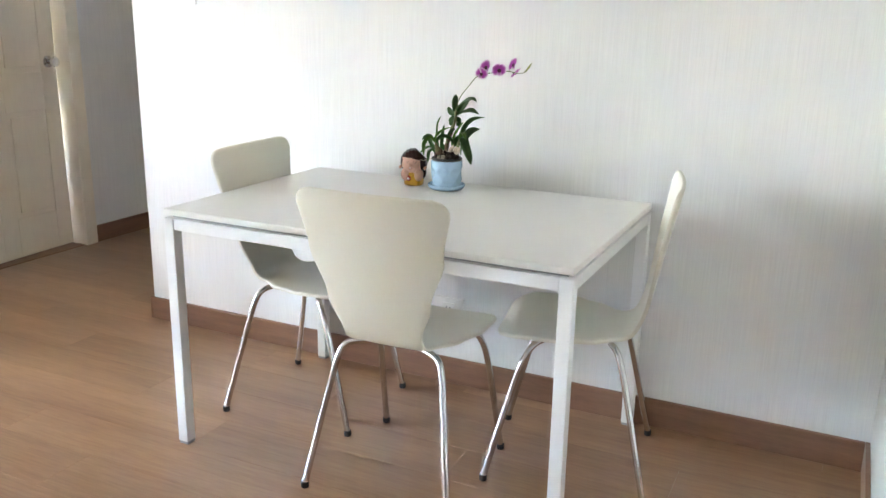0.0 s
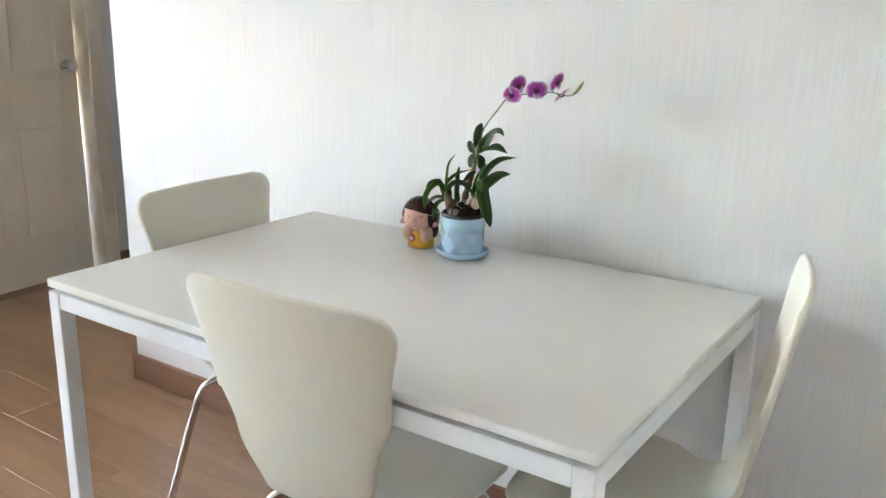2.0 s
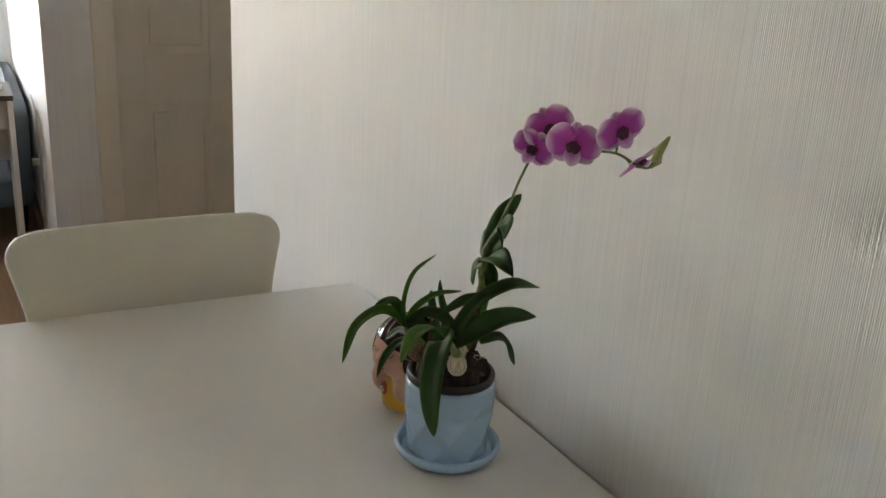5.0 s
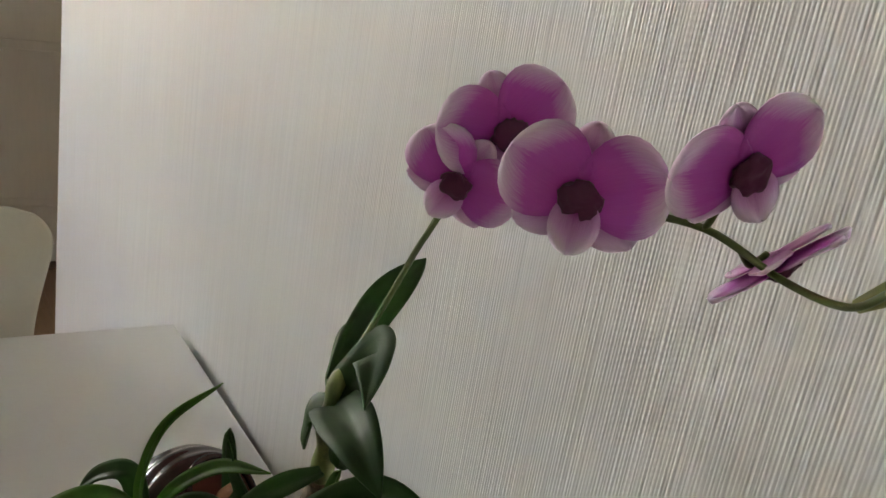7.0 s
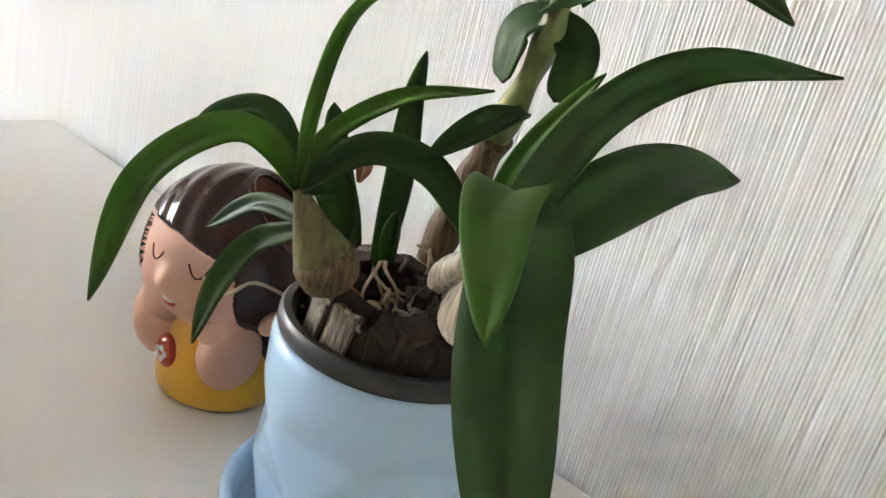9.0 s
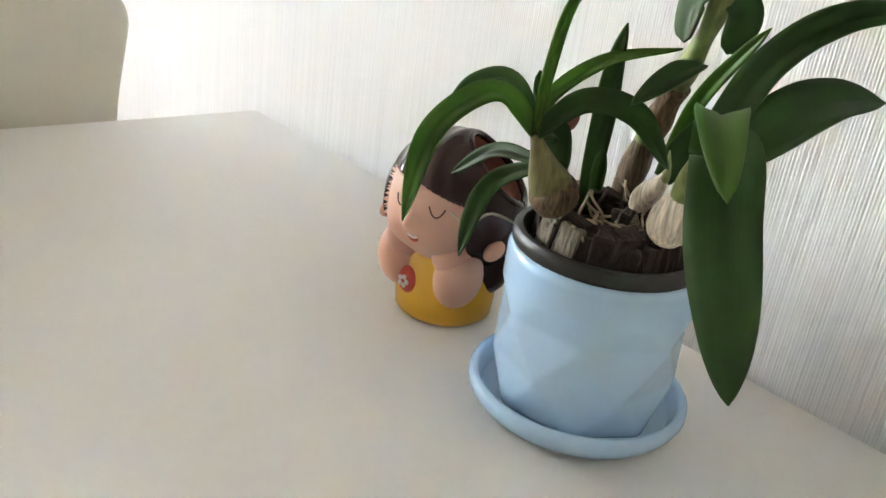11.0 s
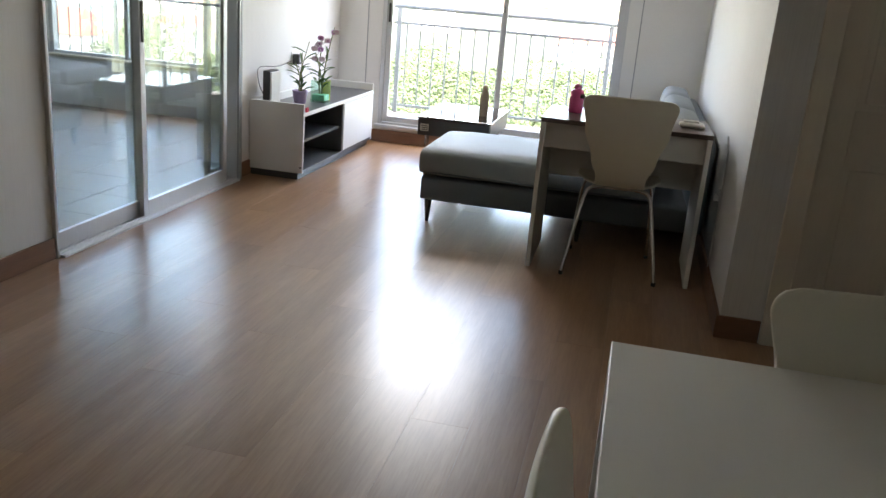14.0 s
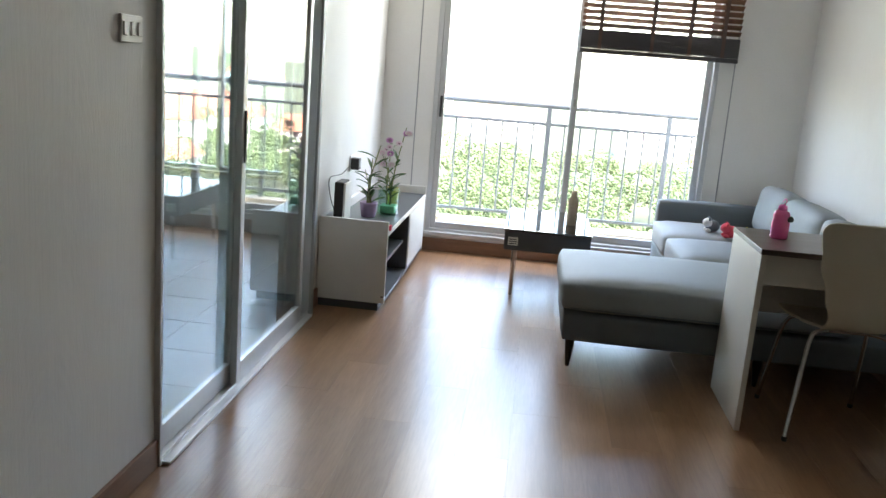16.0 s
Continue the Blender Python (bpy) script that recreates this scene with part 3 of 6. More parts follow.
# ---- balcony window ----
def balcony_window():
    w = thing("window_1", (WX0, YB, WZ0), "wide aluminium balcony window with two tall panes", "window", kind="structure")
    fr = bmesh.new()
    y0, y1 = YB + 0.005, YB + 0.095
    box(fr, WX0, WX0 + 0.035, y0, y1, WZ0, WZ1, 0.003)
    box(fr, WX1 - 0.035, WX1, y0, y1, WZ0, WZ1, 0.003)
    box(fr, WX0 + 0.035, WX1 - 0.035, y0, y1, WZ1 - 0.04, WZ1, 0.003)
    box(fr, WX0 + 0.035, WX1 - 0.035, y0, y1, WZ0, WZ0 + 0.02, 0.003)
    part("window_frame", fr, "alu", w, "silver aluminium frame")
    xm = -1.885
    for x0, x1, yc in ((WX0 + 0.035, xm + 0.024, YB + 0.035), (xm - 0.024, WX1 - 0.035, YB + 0.068)):
        f = bmesh.new()
        s = 0.042
        box(f, x0, x0 + s, yc - 0.013, yc + 0.013, WZ0 + 0.022, WZ1 - 0.042, 0.003)
        box(f, x1 - s, x1, yc - 0.013, yc + 0.013, WZ0 + 0.022, WZ1 - 0.042, 0.003)
        box(f, x0 + s, x1 - s, yc - 0.0125, yc + 0.0125, WZ0 + 0.022, WZ0 + 0.07, 0.003)
        box(f, x0 + s, x1 - s, yc - 0.0125, yc + 0.0125, WZ1 - 0.09, WZ1 - 0.042, 0.003)
        sash = part("sash", f, "alu", w, "sliding aluminium sash")
        part("pane", new_box(x0 + s - 0.008, x1 - s + 0.008, yc - 0.003, yc + 0.003, WZ0 + 0.064, WZ1 - 0.084), "glass", sash, "clear glass pane").visible_shadow = False
        if yc < YB + 0.05:
            hb = bmesh.new()
            box(hb, x0 + 0.012, x0 + 0.03, yc - 0.026, yc - 0.013, 0.98, 1.13, 0.004)
            part("pull_handle", hb, "black_plastic", sash, "black pull handle")
            lk = bmesh.new()
            box(lk, x1 - 0.03, x1 - 0.012, yc - 0.03, yc - 0.013, 1.13, 1.18, 0.004)
            part("catch", lk, "alu_grey", sash, "small grey catch")
    sl = new_box(WX0 - 0.02, WX1 + 0.02, YB - 0.03, YB + 0.004, WZ0 - 0.025, WZ0 + 0.001, 0.004)
    part("window_sill", sl, "alu", w, "narrow silver sill")


balcony_window()


def kitchen_window():
    w = thing("window_2", (-6.0, YB, 0.42), "aluminium window of the tiled room", "window", kind="structure")
    fr = bmesh.new()
    y0, y1 = YB + 0.02, YB + 0.08
    xs = (-6.0, -5.247, -4.493, -3.74)
    for x in xs:
        box(fr, x, x + 0.04, y0, y1, 0.42, 2.05, 0.003)
    for a, b in zip(xs, xs[1:]):
        box(fr, a + 0.04, b, y0 + 0.001, y1 - 0.001, 0.42, 0.47, 0.003)
        box(fr, a + 0.04, b, y0 + 0.001, y1 - 0.001, 2.0, 2.05, 0.003)
    part("window_frame", fr, "alu", w)
    for a, b in zip(xs, xs[1:]):
        part("pane", new_box(a + 0.035, b + 0.005, YB + 0.047, YB + 0.053, 0.465, 2.005), "glass", w, "clear glass pane").visible_shadow = False
    part("window_sill", new_box(-6.0, -3.7, YB - 0.06, YB + 0.0195, 0.42, 0.445, 0.004), "concrete", w, "beige sill")


kitchen_window()


# ---- dining table ----
TZ = 0.757


def dining_table():
    t = thing("dining_table", (-0.37, 0.625, 0), "white rectangular dining table with square steel legs", "table")
    x0, x1, y0, y1, z = -0.776, 0.038, 0.0, 1.247, TZ
    part("tabletop", new_box(x0, x1, y0, y1, z - 0.018, z, 0.0025), "tabletop", t, "smooth white laminate top")
    part("top_support", new_box(x0 + 0.02, x1 - 0.02, y0 + 0.02, y1 - 0.02, z - 0.027, z - 0.0182), "alu_grey", t, "dark shadow gap strip")
    zt, zb, w = z - 0.027, z - 0.062, 0.022
    for n, b in (("rail", (x0 + 0.002, x0 + w, y0 + 0.036, y1 - 0.036)), ("rail", (x1 - w, x1 - 0.002, y0 + 0.036, y1 - 0.036)),
                 ("rail", (x0 + 0.036, x1 - 0.036, y0 + 0.002, y0 + w)), ("rail", (x0 + 0.036, x1 - 0.036, y1 - w, y1 - 0.002))):
        part(n, new_box(*b, zb, zt, 0.002), "white_steel", t)
    for x in (x0, x1 - 0.036):
        for y in (y0, y1 - 0.036):
            lg = part("leg", new_box(x, x + 0.036, y, y + 0.036, 0.008, zt, 0.003), "white_steel", t, "square white steel leg")
            part("foot_cap", new_box(x + 0.002, x + 0.034, y + 0.002, y + 0.034, 0.0, 0.008), "alu_grey", lg, "grey plastic glide")


dining_table()


# ---- plywood chairs ----
def knots(ts, vals, t):
    for i in range(len(ts) - 1):
        if t <= ts[i + 1]:
            k = (t - ts[i]) / (ts[i + 1] - ts[i])
            k = k * k * (3 - 2 * k)
            return vals[i] * (1 - k) + vals[i + 1] * k
    return vals[-1]


def shell_mesh():
    spine = smooth_path([(0, 0.215, 0.438), (0, 0.16, 0.449), (0, 0.04, 0.449), (0, -0.10, 0.446), (0, -0.155, 0.457),
                         (0, -0.183, 0.50), (0, -0.207, 0.58), (0, -0.235, 0.724), (0, -0.267, 0.888)], 14)
    run = [0.0]
    for a, b in zip(spine, spine[1:]):
        run.append(run[-1] + (b - a).length)
    L = run[-1]
    at_s = [0.0, 0.07, 0.17, 0.26, 0.345, 0.41, 0.52, 0.66, L]
    half = [0.19, 0.203, 0.205, 0.175, 0.122, 0.118, 0.152, 0.195, 0.223]

    def point(s):
        for i in range(len(run) - 1):
            if s <= run[i + 1] + 1e-9:
                return spine[i].lerp(spine[i + 1], (s - run[i]) / (run[i + 1] - run[i]))
        return spine[-1]

    nu, nv = 72, 16
    bm = bmesh.new()
    rows = []
    for i in range(nu + 1):
        q = i / nu
        s = L * (q + 0.055 * math.sin(2 * math.pi * q) * -1)
        s = min(max(s, 0.0), L)
        h = knots(at_s, half, s)
        r0, r1 = 0.075, 0.05
        if s < r0:
            h = h - r0 + math.sqrt(max(0, r0 * r0 - (r0 - s) ** 2))
        if L - s < r1:
            h = h - r1 + math.sqrt(max(0, r1 * r1 - (r1 - (L - s)) ** 2))
        p = point(s)
        back = min(1, max(0, (p.z - 0.47) / 0.15))
        row = []
        for j in range(nv + 1):
            v = 2 * j / nv - 1
            a = abs(h * v) / 0.21
            row.append(bm.verts.new((h * v, p.y + 0.017 * a * a * back, p.z + 0.008 * a * a * (1 - back))))
        rows.append(row)
    for u, v in zip(rows, rows[1:]):
        for j in range(nv):
            bm.faces.new((u[j], u[j + 1], v[j + 1], v[j]))
    return bm


def plywood_chair():
    c = thing("chair", (0, 0, 0), "cream moulded plywood chair with thin chrome legs", "chair", "moulded plywood chairs")
    sh = part("seat_shell", shell_mesh(), "shell", c, "one-piece cream lacquered seat and back", smooth=True, solid=0.011)
    b = sh.modifiers.new("edge", "BEVEL")
    b.width, b.segments, b.limit_method = 0.003, 2, "ANGLE"
    for sx in (-1, 1):
        for pts in (((sx * 0.05, 0.05, 0.433), (sx * 0.12, 0.075, 0.432), (sx * 0.152, 0.10, 0.425), (sx * 0.170, 0.122, 0.395), (sx * 0.182, 0.152, 0.31), (sx * 0.203, 0.228, 0.012)),
                    ((sx * 0.05, -0.08, 0.431), (sx * 0.105, -0.108, 0.430), (sx * 0.138, -0.125, 0.423), (sx * 0.157, -0.139, 0.395), (sx * 0.175, -0.162, 0.31), (sx * 0.224, -0.232, 0.012))):
            lg = part("leg", tube(bmesh.new(), smooth_path(pts, 6), 0.0095, 12), "chrome", c, "bent chrome tube leg", smooth=True, sharp=50)
            f = Vector(pts[-1])
            part("foot_cap", lathe(bmesh.new(), (f.x, f.y, 0), [(0.0105, 0), (0.0115, 0.003), (0.0115, 0.017), (0.0098, 0.019)], 12), "rubber", lg, "black rubber tip")
    part("mount_plate", new_box(-0.075, 0.075, -0.105, 0.075, 0.424, 0.4385, 0.003), "chrome", c, "steel plate under the seat")
    for sx in (-1, 1):
        part("spacer", lathe(bmesh.new(), (sx * 0.10, -0.10, 0.425), [(0.006, 0), (0.008, 0.003), (0.008, 0.012)], 10), "white_plastic", c, "small white spacer")
    return c


chair = plywood_chair()
chair.matrix_basis = pose(-0.571, 0.530, 0, 0, 0, -88.5)
for m, lab in ((pose(-0.293, 0.123, 0, 0, 0, 11), "cream moulded plywood chair pushed under the table end"),
               (pose(-0.297, 1.039, 0, 0, 0, 182.5), "cream moulded plywood chair tucked under the far table end"),
               (pose(-0.815, 4.107, 0, 0, 0, 2), "cream moulded plywood chair in front of the desk")):
    tagged(copy_thing(chair, m), lab)


# ---- orchid in its pot ----
PC = Vector((-0.088, 0.658, 0.0))


def flower_pot():
    p = thing("flower_pot", (PC.x, PC.y, TZ), "pale blue faceted ceramic pot on a matching saucer", "pot")
    sa = bmesh.new()
    lathe(sa, (PC.x, PC.y, TZ), [(0.046, 0.0), (0.054, 0.002), (0.0600, 0.008), (0.0622, 0.0125), (0.0620, 0.0160), (0.0604, 0.0182), (0.0580, 0.0182), (0.0562, 0.0160), (0.053, 0.0075), (0.02, 0.006), (0.004, 0.006)], 48)
    part("saucer", sa, "blue_pot", p, "pale blue round saucer", smooth=True, sharp=60)
    z0, n = TZ + 0.0065, 7
    levels = ((0.0468, -0.002, 0.0), (0.0510, 0.030, 0.5), (0.0526, 0.062, 0.0), (0.0590, 0.100, 0.5))
    corner = [[Vector((r * math.cos(2 * math.pi * (k + o + 0.2) / n), r * math.sin(2 * math.pi * (k + o + 0.2) / n), z)) for k in range(n)] for r, z, o in levels]
    planes = []
    for i in range(3):
        a, b, even = corner[i], corner[i + 1], levels[i][2] == 0
        for k in range(n):
            k1 = (k + 1) % n
            for tri in (((a[k], a[k1], b[k]), (a[k1], b[k1], b[k])) if even else ((a[k], b[k1], b[k]), (a[k], a[k1], b[k1]))):
                nr = (tri[1] - tri[0]).cross(tri[2] - tri[0]).normalized()
                planes.append((tri, nr if nr.x * tri[0].x + nr.y * tri[0].y > 0 else -nr))

    def reach(a, z):
        """Distance of the faceted skin from the pot's axis."""
        d = Vector((math.cos(a), math.sin(a), 0))
        for (p, q, s), nr in planes:
            r = (nr.dot(p) - nr.z * z) / max(1e-6, nr.dot(d))
            h = d * r + Vector((0, 0, z))
            if r > 0.02 and all((v - u).cross(h - u).dot((v - u).cross(w - u)) >= -1e-12 for u, v, w in ((p, q, s), (q, s, p), (s, p, q))):
                return r
        return 0.06

    bm, m, rings = bmesh.new(), 108, []
    for z in [0.0, 0.0015] + [0.003 + 0.002 * k for k in range(48)]:
        rnd_r = 0.0498 + 0.0022 * min(1, z / 0.075)
        row = []
        for k in range(m):
            a = 2 * math.pi * k / m
            r = min(rnd_r, reach(a, z)) - (0.0014 if z == 0 else 0)
            row.append(bm.verts.new((PC.x + r * math.cos(a), PC.y + r * math.sin(a), z0 + 0.90 * z)))
        rings.append(row)
    for r, z in ((0.0511, 0.0990), (0.0502, 0.101), (0.0475, 0.1005), (0.0455, 0.085), (0.043, 0.03)):
        rings.append([bm.verts.new((PC.x + r * math.cos(2 * math.pi * k / m), PC.y + r * math.sin(2 * math.pi * k / m), z0 + 0.90 * z)) for k in range(m)])
    for a, b in zip(rings, rings[1:]):
        for k in range(m):
            bm.faces.new((a[k], a[(k + 1) % m], b[(k + 1) % m], b[k]))
    bm.faces.new(rings[0][::-1])
    part("pot_body", bm, "blue_pot", p, "pale blue glazed body with triangular facets", smooth=True)
    return z0


RIM = flower_pot() + 0.0910


def bezier(a, b, c, t):
    return a * (1 - t) ** 2 + b * 2 * t * (1 - t) + c * t * t


def strap(bm, path, width, facing, fold=0.25, blunt=0.75, stalk=0.3, wave=0.0, twist=0.0, peak=0.38):
    """A long leaf along its midrib; facing: the way its upper side looks; peak: where it is widest."""
    facing = Vector(facing).normalized()
    uv = bm.loops.layers.uv.verify()
    run = [0.0]
    for a, b in zip(path, path[1:]):
        run.append(run[-1] + (b - a).length)
    rows = []
    for i, p in enumerate(path):
        t = run[i] / run[-1]
        d = (path[min(i + 1, len(path) - 1)] - path[max(i - 1, 0)]).normalized()
        s = d.cross(facing).normalized()
        up = s.cross(d).normalized()
        tw = twist * t
        s, up = s * math.cos(tw) + up * math.sin(tw), up * math.cos(tw) - s * math.sin(tw)
        w = width * (stalk + (1 - stalk) * math.sin(min(1, t / peak) * math.pi / 2))
        e = max(0.0, (t - peak - 0.1) / (0.9 - peak))
        w *= max(0.02, (1 - e ** 2.2) ** blunt)
        row = []
        for v in (-1, -0.62, -0.25, 0, 0.25, 0.62, 1):
            lift = fold * w * (abs(v) ** 1.2) + wave * w * math.sin(9 * t + 2 * v + 3 * run[-1] * 90) * abs(v) - (0.09 * w if v == 0 else 0)
            row.append((bm.verts.new(p + s * (w * v) + up * lift), (t, v)))
        rows.append(row)
    for u, v in zip(rows, rows[1:]):
        for j in range(6):
            q = (u[j], u[j + 1], v[j + 1], v[j])
            f = bm.faces.new([k[0] for k in q])
            f.smooth = True
            for lp, k in zip(f.loops, q):
                lp[uv].uv = k[1]
    return bm


def blade(bm, base, mid, tip, width, facing, fold=0.25, blunt=0.75, stalk=0.3, n=16, wave=0.0):
    """A leaf bent in one even arch."""
    a, b, c = Vector(base), Vector(mid), Vector(tip)
    return strap(bm, [bezier(a, b, c, i / n) for i in range(n + 1)], width, facing, fold, blunt, stalk, wave, 0.55 * math.sin(700 * (c.x + c.y)))


def petal(bm, at, direction, facing, length, width, cup=0.2, round_=0.5, n=12):
    """A rounded blade for a flower."""
    d = Vector(direction).normalized()
    f = Vector(facing).normalized()
    s = d.cross(f).normalized()
    f = s.cross(d).normalized()
    uv = bm.loops.layers.uv.verify()
    rows = []
    for i in range(n + 1):
        t = (1 - math.cos(math.pi * i / n)) / 2
        u = 0.04 + 0.96 * t ** (0.95 if round_ < 0.8 else 1.25)
        w = width * max(0.02, 2 * math.sqrt(max(0, u * (1 - u))))
        row = []
        for j in range(7):
            v = j / 3 - 1
            p = Vector(at) + d * (length * t) + s * (w * v) + f * (cup * length * (0.5 * t * t - 0.35 * v * v * t) + 0.034 * length * math.sin(6 * v + 5 * t) * t)
            row.append((bm.verts.new(p), (t, v)))
        rows.append(row)
    for u, v in zip(rows, rows[1:]):
        for j in range(6):
            q = (u[j], u[j + 1], v[j + 1], v[j])
            fc = bm.faces.new([k[0] for k in q])
            fc.smooth = True
            for lp, k in zip(fc.loops, q):
                lp[uv].uv = k[1]
    return bm


def bloom(parent, at, facing, size, up=(0, 0, 1), material="petal", lip="lip"):
    """Two broad petals, three sepals and a dark lip round at."""
    at, f = Vector(at), Vector(facing).normalized()
    u = (Vector(up) - f * f.dot(Vector(up))).normalized()
    r = u.cross(f).normalized()
    fl = part("flower", petal(bmesh.new(), at - f * size * 0.10, u, f, size * 0.86, size * 0.29, 0.02), "petal_sepal" if material == "petal" else material, parent, "mauve orchid flower", smooth=True, solid=0.0005)
    for a, ln, w in ((125, 0.86, 0.36), (-125, 0.86, 0.36)):
        d = u * math.cos(radians(a)) + r * math.sin(radians(a))
        part("sepal", petal(bmesh.new(), at - f * size * 0.10, d, f, size * ln, size * w, 0.05), "petal_sepal" if material == "petal" else material, fl, smooth=True, solid=0.0005)
    for a in (66, -66):
        d = u * math.cos(radians(a)) + r * math.sin(radians(a))
        part("petal", petal(bmesh.new(), at, d, f, size * 1.0, size * 0.62, 0.06, 1.0), material, fl, smooth=True, solid=0.0005)
    lb = bmesh.new()
    petal(lb, at + f * size * 0.08, -u * 1.0 + f * 0.25, f + u * 0.3, size * 0.66, size * 0.30, 0.06, 0.5)
    part("lip_blade", lb, "petal_lip" if material == "petal" else material, fl, smooth=True, solid=0.0005)
    cb = bmesh.new()
    hub = at + f * size * 0.10 - u * size * 0.02
    blob(cb, hub, (size * 0.25, size * 0.25, size * 0.25), sub=3)
    for v in cb.verts:
        d = v.co - hub
        v.co = hub + d * (1 + 0.35 * noise.noise(d * 330 + at * 90)) - f * d.dot(f) * 0.62
    part("throat", cb, lip, fl, "dark maroon throat", smooth=True)
    return fl


def orchid_plant():
    o = thing("orchid", (PC.x, PC.y, RIM), "mauve dendrobium orchid in bloom, potted in bark", "plant")
    # nursery pot and bark
    ip = bmesh.new()
    lathe(ip, (PC.x, PC.y, 0), [(0.040, RIM - 0.05), (0.0470, RIM - 0.004), (0.0502, RIM + 0.0005), (0.0510, RIM + 0.0030), (0.0506, RIM + 0.0068), (0.0492, RIM + 0.0085), (0.0462, RIM + 0.0083), (0.0440, RIM + 0.0055), (0.0425, RIM - 0.012), (0.03, RIM - 0.02)], 48)
    part("nursery_pot", ip, "black_plastic", o, "black plastic inner pot", smooth=True, sharp=45)
    rnd = random.Random(5)
    sb = bmesh.new()
    lathe(sb, (PC.x, PC.y, RIM - 0.022), [(0.041, 0), (0.0425, 0.020), (0.028, 0.030), (0.004, 0.033)], 20)
    part("soil", sb, "bark", o, "dark potting bark")
    for k in range(46):
        a, r = rnd.uniform(0, 6.283), 0.038 * math.sqrt(rnd.random())
        cb = bmesh.new()
        sx, sy, sz = rnd.uniform(0.004, 0.009), rnd.uniform(0.003, 0.006), rnd.uniform(0.008, 0.016)
        box(cb, -sx, sx, -sy, sy, -sz, sz, 0.0012, 1)
        for v in cb.verts:
            v.co *= 1 + 0.25 * noise.noise(v.co * 160 + Vector((k, 0, 0)))
        bmesh.ops.transform(cb, matrix=pose(PC.x + r * math.cos(a), PC.y + r * math.sin(a), RIM + 0.006 + rnd.uniform(-0.002, 0.010) * (1.3 - r / 0.045), rnd.uniform(-22, 22), rnd.uniform(-22, 22), rnd.uniform(0, 180)), verts=cb.verts)
        part("bark_chip", cb, "bark_grey" if k % 9 == 4 else "bark", o)
    # upright fibrous slabs along the front of the pot
    for k, (ang, rad, wide, lean) in enumerate(((158, 0.036, 0.0070, -6), (172, 0.034, 0.0060, 5), (184, 0.037, 0.0062, -4), (199, 0.036, 0.0075, 6), (215, 0.037, 0.0085, -3),
                                                (232, 0.036, 0.0080, 5), (249, 0.037, 0.0070, -5), (266, 0.036, 0.0075, 4), (283, 0.036, 0.0070, -6), (205, 0.026, 0.0080, 4), (240, 0.025, 0.0085, -7))):
        cb = new_box(-0.0040, 0.0040, -wide, wide, -0.013, 0.013, 0.0008)
        bmesh.ops.subdivide_edges(cb, edges=cb.edges, cuts=5, use_grid_fill=True)
        for v in cb.verts:
            g = noise.noise(Vector((v.co.x * 300, v.co.y * 520, v.co.z * 40 + 9 * k)))
            v.co.x += 0.0017 * g
            v.co.z += 0.0022 * noise.noise(Vector((0, v.co.y * 420, 5 * k))) * (1 if v.co.z > 0 else 0)
        x, y = PC.x + rad * math.cos(radians(ang)), PC.y + rad * math.sin(radians(ang))
        bmesh.ops.transform(cb, matrix=pose(x, y, RIM + 0.004 + 0.002 * (k % 3), lean, -8, ang), verts=cb.verts)
        part("bark_chip", cb, "bark_grey" if k in (0, 1, 2) else "bark", o, "grey fibrous bark chip" if k in (0, 1, 2) else "")
    for k in range(20):
        a, r = rnd.uniform(0, 6.283), rnd.uniform(0.01, 0.035)
        p0 = Vector((PC.x + r * math.cos(a), PC.y + r * math.sin(a), RIM + 0.010))
        pts = [p0]
        for j in range(4):
            pts.append(pts[-1] + Vector((rnd.uniform(-0.008, 0.008), rnd.uniform(-0.008, 0.008), rnd.uniform(-0.004, 0.010))))
        part("root", tube(bmesh.new(), smooth_path(pts, 4), 0.0008, 6), "root", o, smooth=True)
    part("root", tube(bmesh.new(), smooth_path([(-0.110, 0.694, RIM), (-0.124, 0.710, RIM + 0.006), (-0.133, 0.718, RIM - 0.002), (-0.136, 0.730, RIM + 0.001)], 5), 0.0009, 6), "root", o, smooth=True)
    for k, (x, y, z, yaw) in enumerate(((-0.112, 0.656, 0.012, 20), (-0.104, 0.636, 0.010, 70), (-0.110, 0.678, 0.016, 120), (-0.092, 0.694, 0.060, 40))):
        a = Vector((x, y, RIM + z))
        d = Vector((math.cos(radians(yaw)), math.sin(radians(yaw)), 0.15)) * 0.012
        part("dead_leaf", blade(bmesh.new(), a - d, a + Vector((0, 0, 0.004)), a + d, 0.0032, (-0.3, -0.3, 1), 0.5, 0.8, wave=0.3), "dead_leaf", o, "small dry brown leaf", smooth=True, solid=0.0004)
    # pseudobulbs
    top = (-0.140, 0.676, 0.917)
    b1 = smooth_path([(-0.1205, 0.6680, 0.8785), (-0.1245, 0.6702, 0.886), (-0.131, 0.674, 0.899), top], 7)

    def pear(t, neck, belly):
        return neck + belly * math.sin(math.pi * (t * 0.85 + 0.15) ** 0.8) ** 1.4

    part("pseudobulb", tube(bmesh.new(), b1, lambda t: pear(t, 0.0027, 0.0096), 18), "bulb", o, "swollen olive pseudobulb", smooth=True)
    part("bulb_sheath", tube(bmesh.new(), b1[:len(b1) // 2], lambda t: pear(t * 0.48, 0.0030, 0.0096) + 0.0003 * math.sin(9 * t), 18), "sheath", o, "dry brown sheath round the bulb", smooth=True)
    b2 = smooth_path([(-0.1035, 0.6175, 0.8815), (-0.1055, 0.6150, 0.887), (-0.108, 0.612, 0.896), (-0.111, 0.609, 0.904), (-0.114, 0.606, 0.912)], 6)
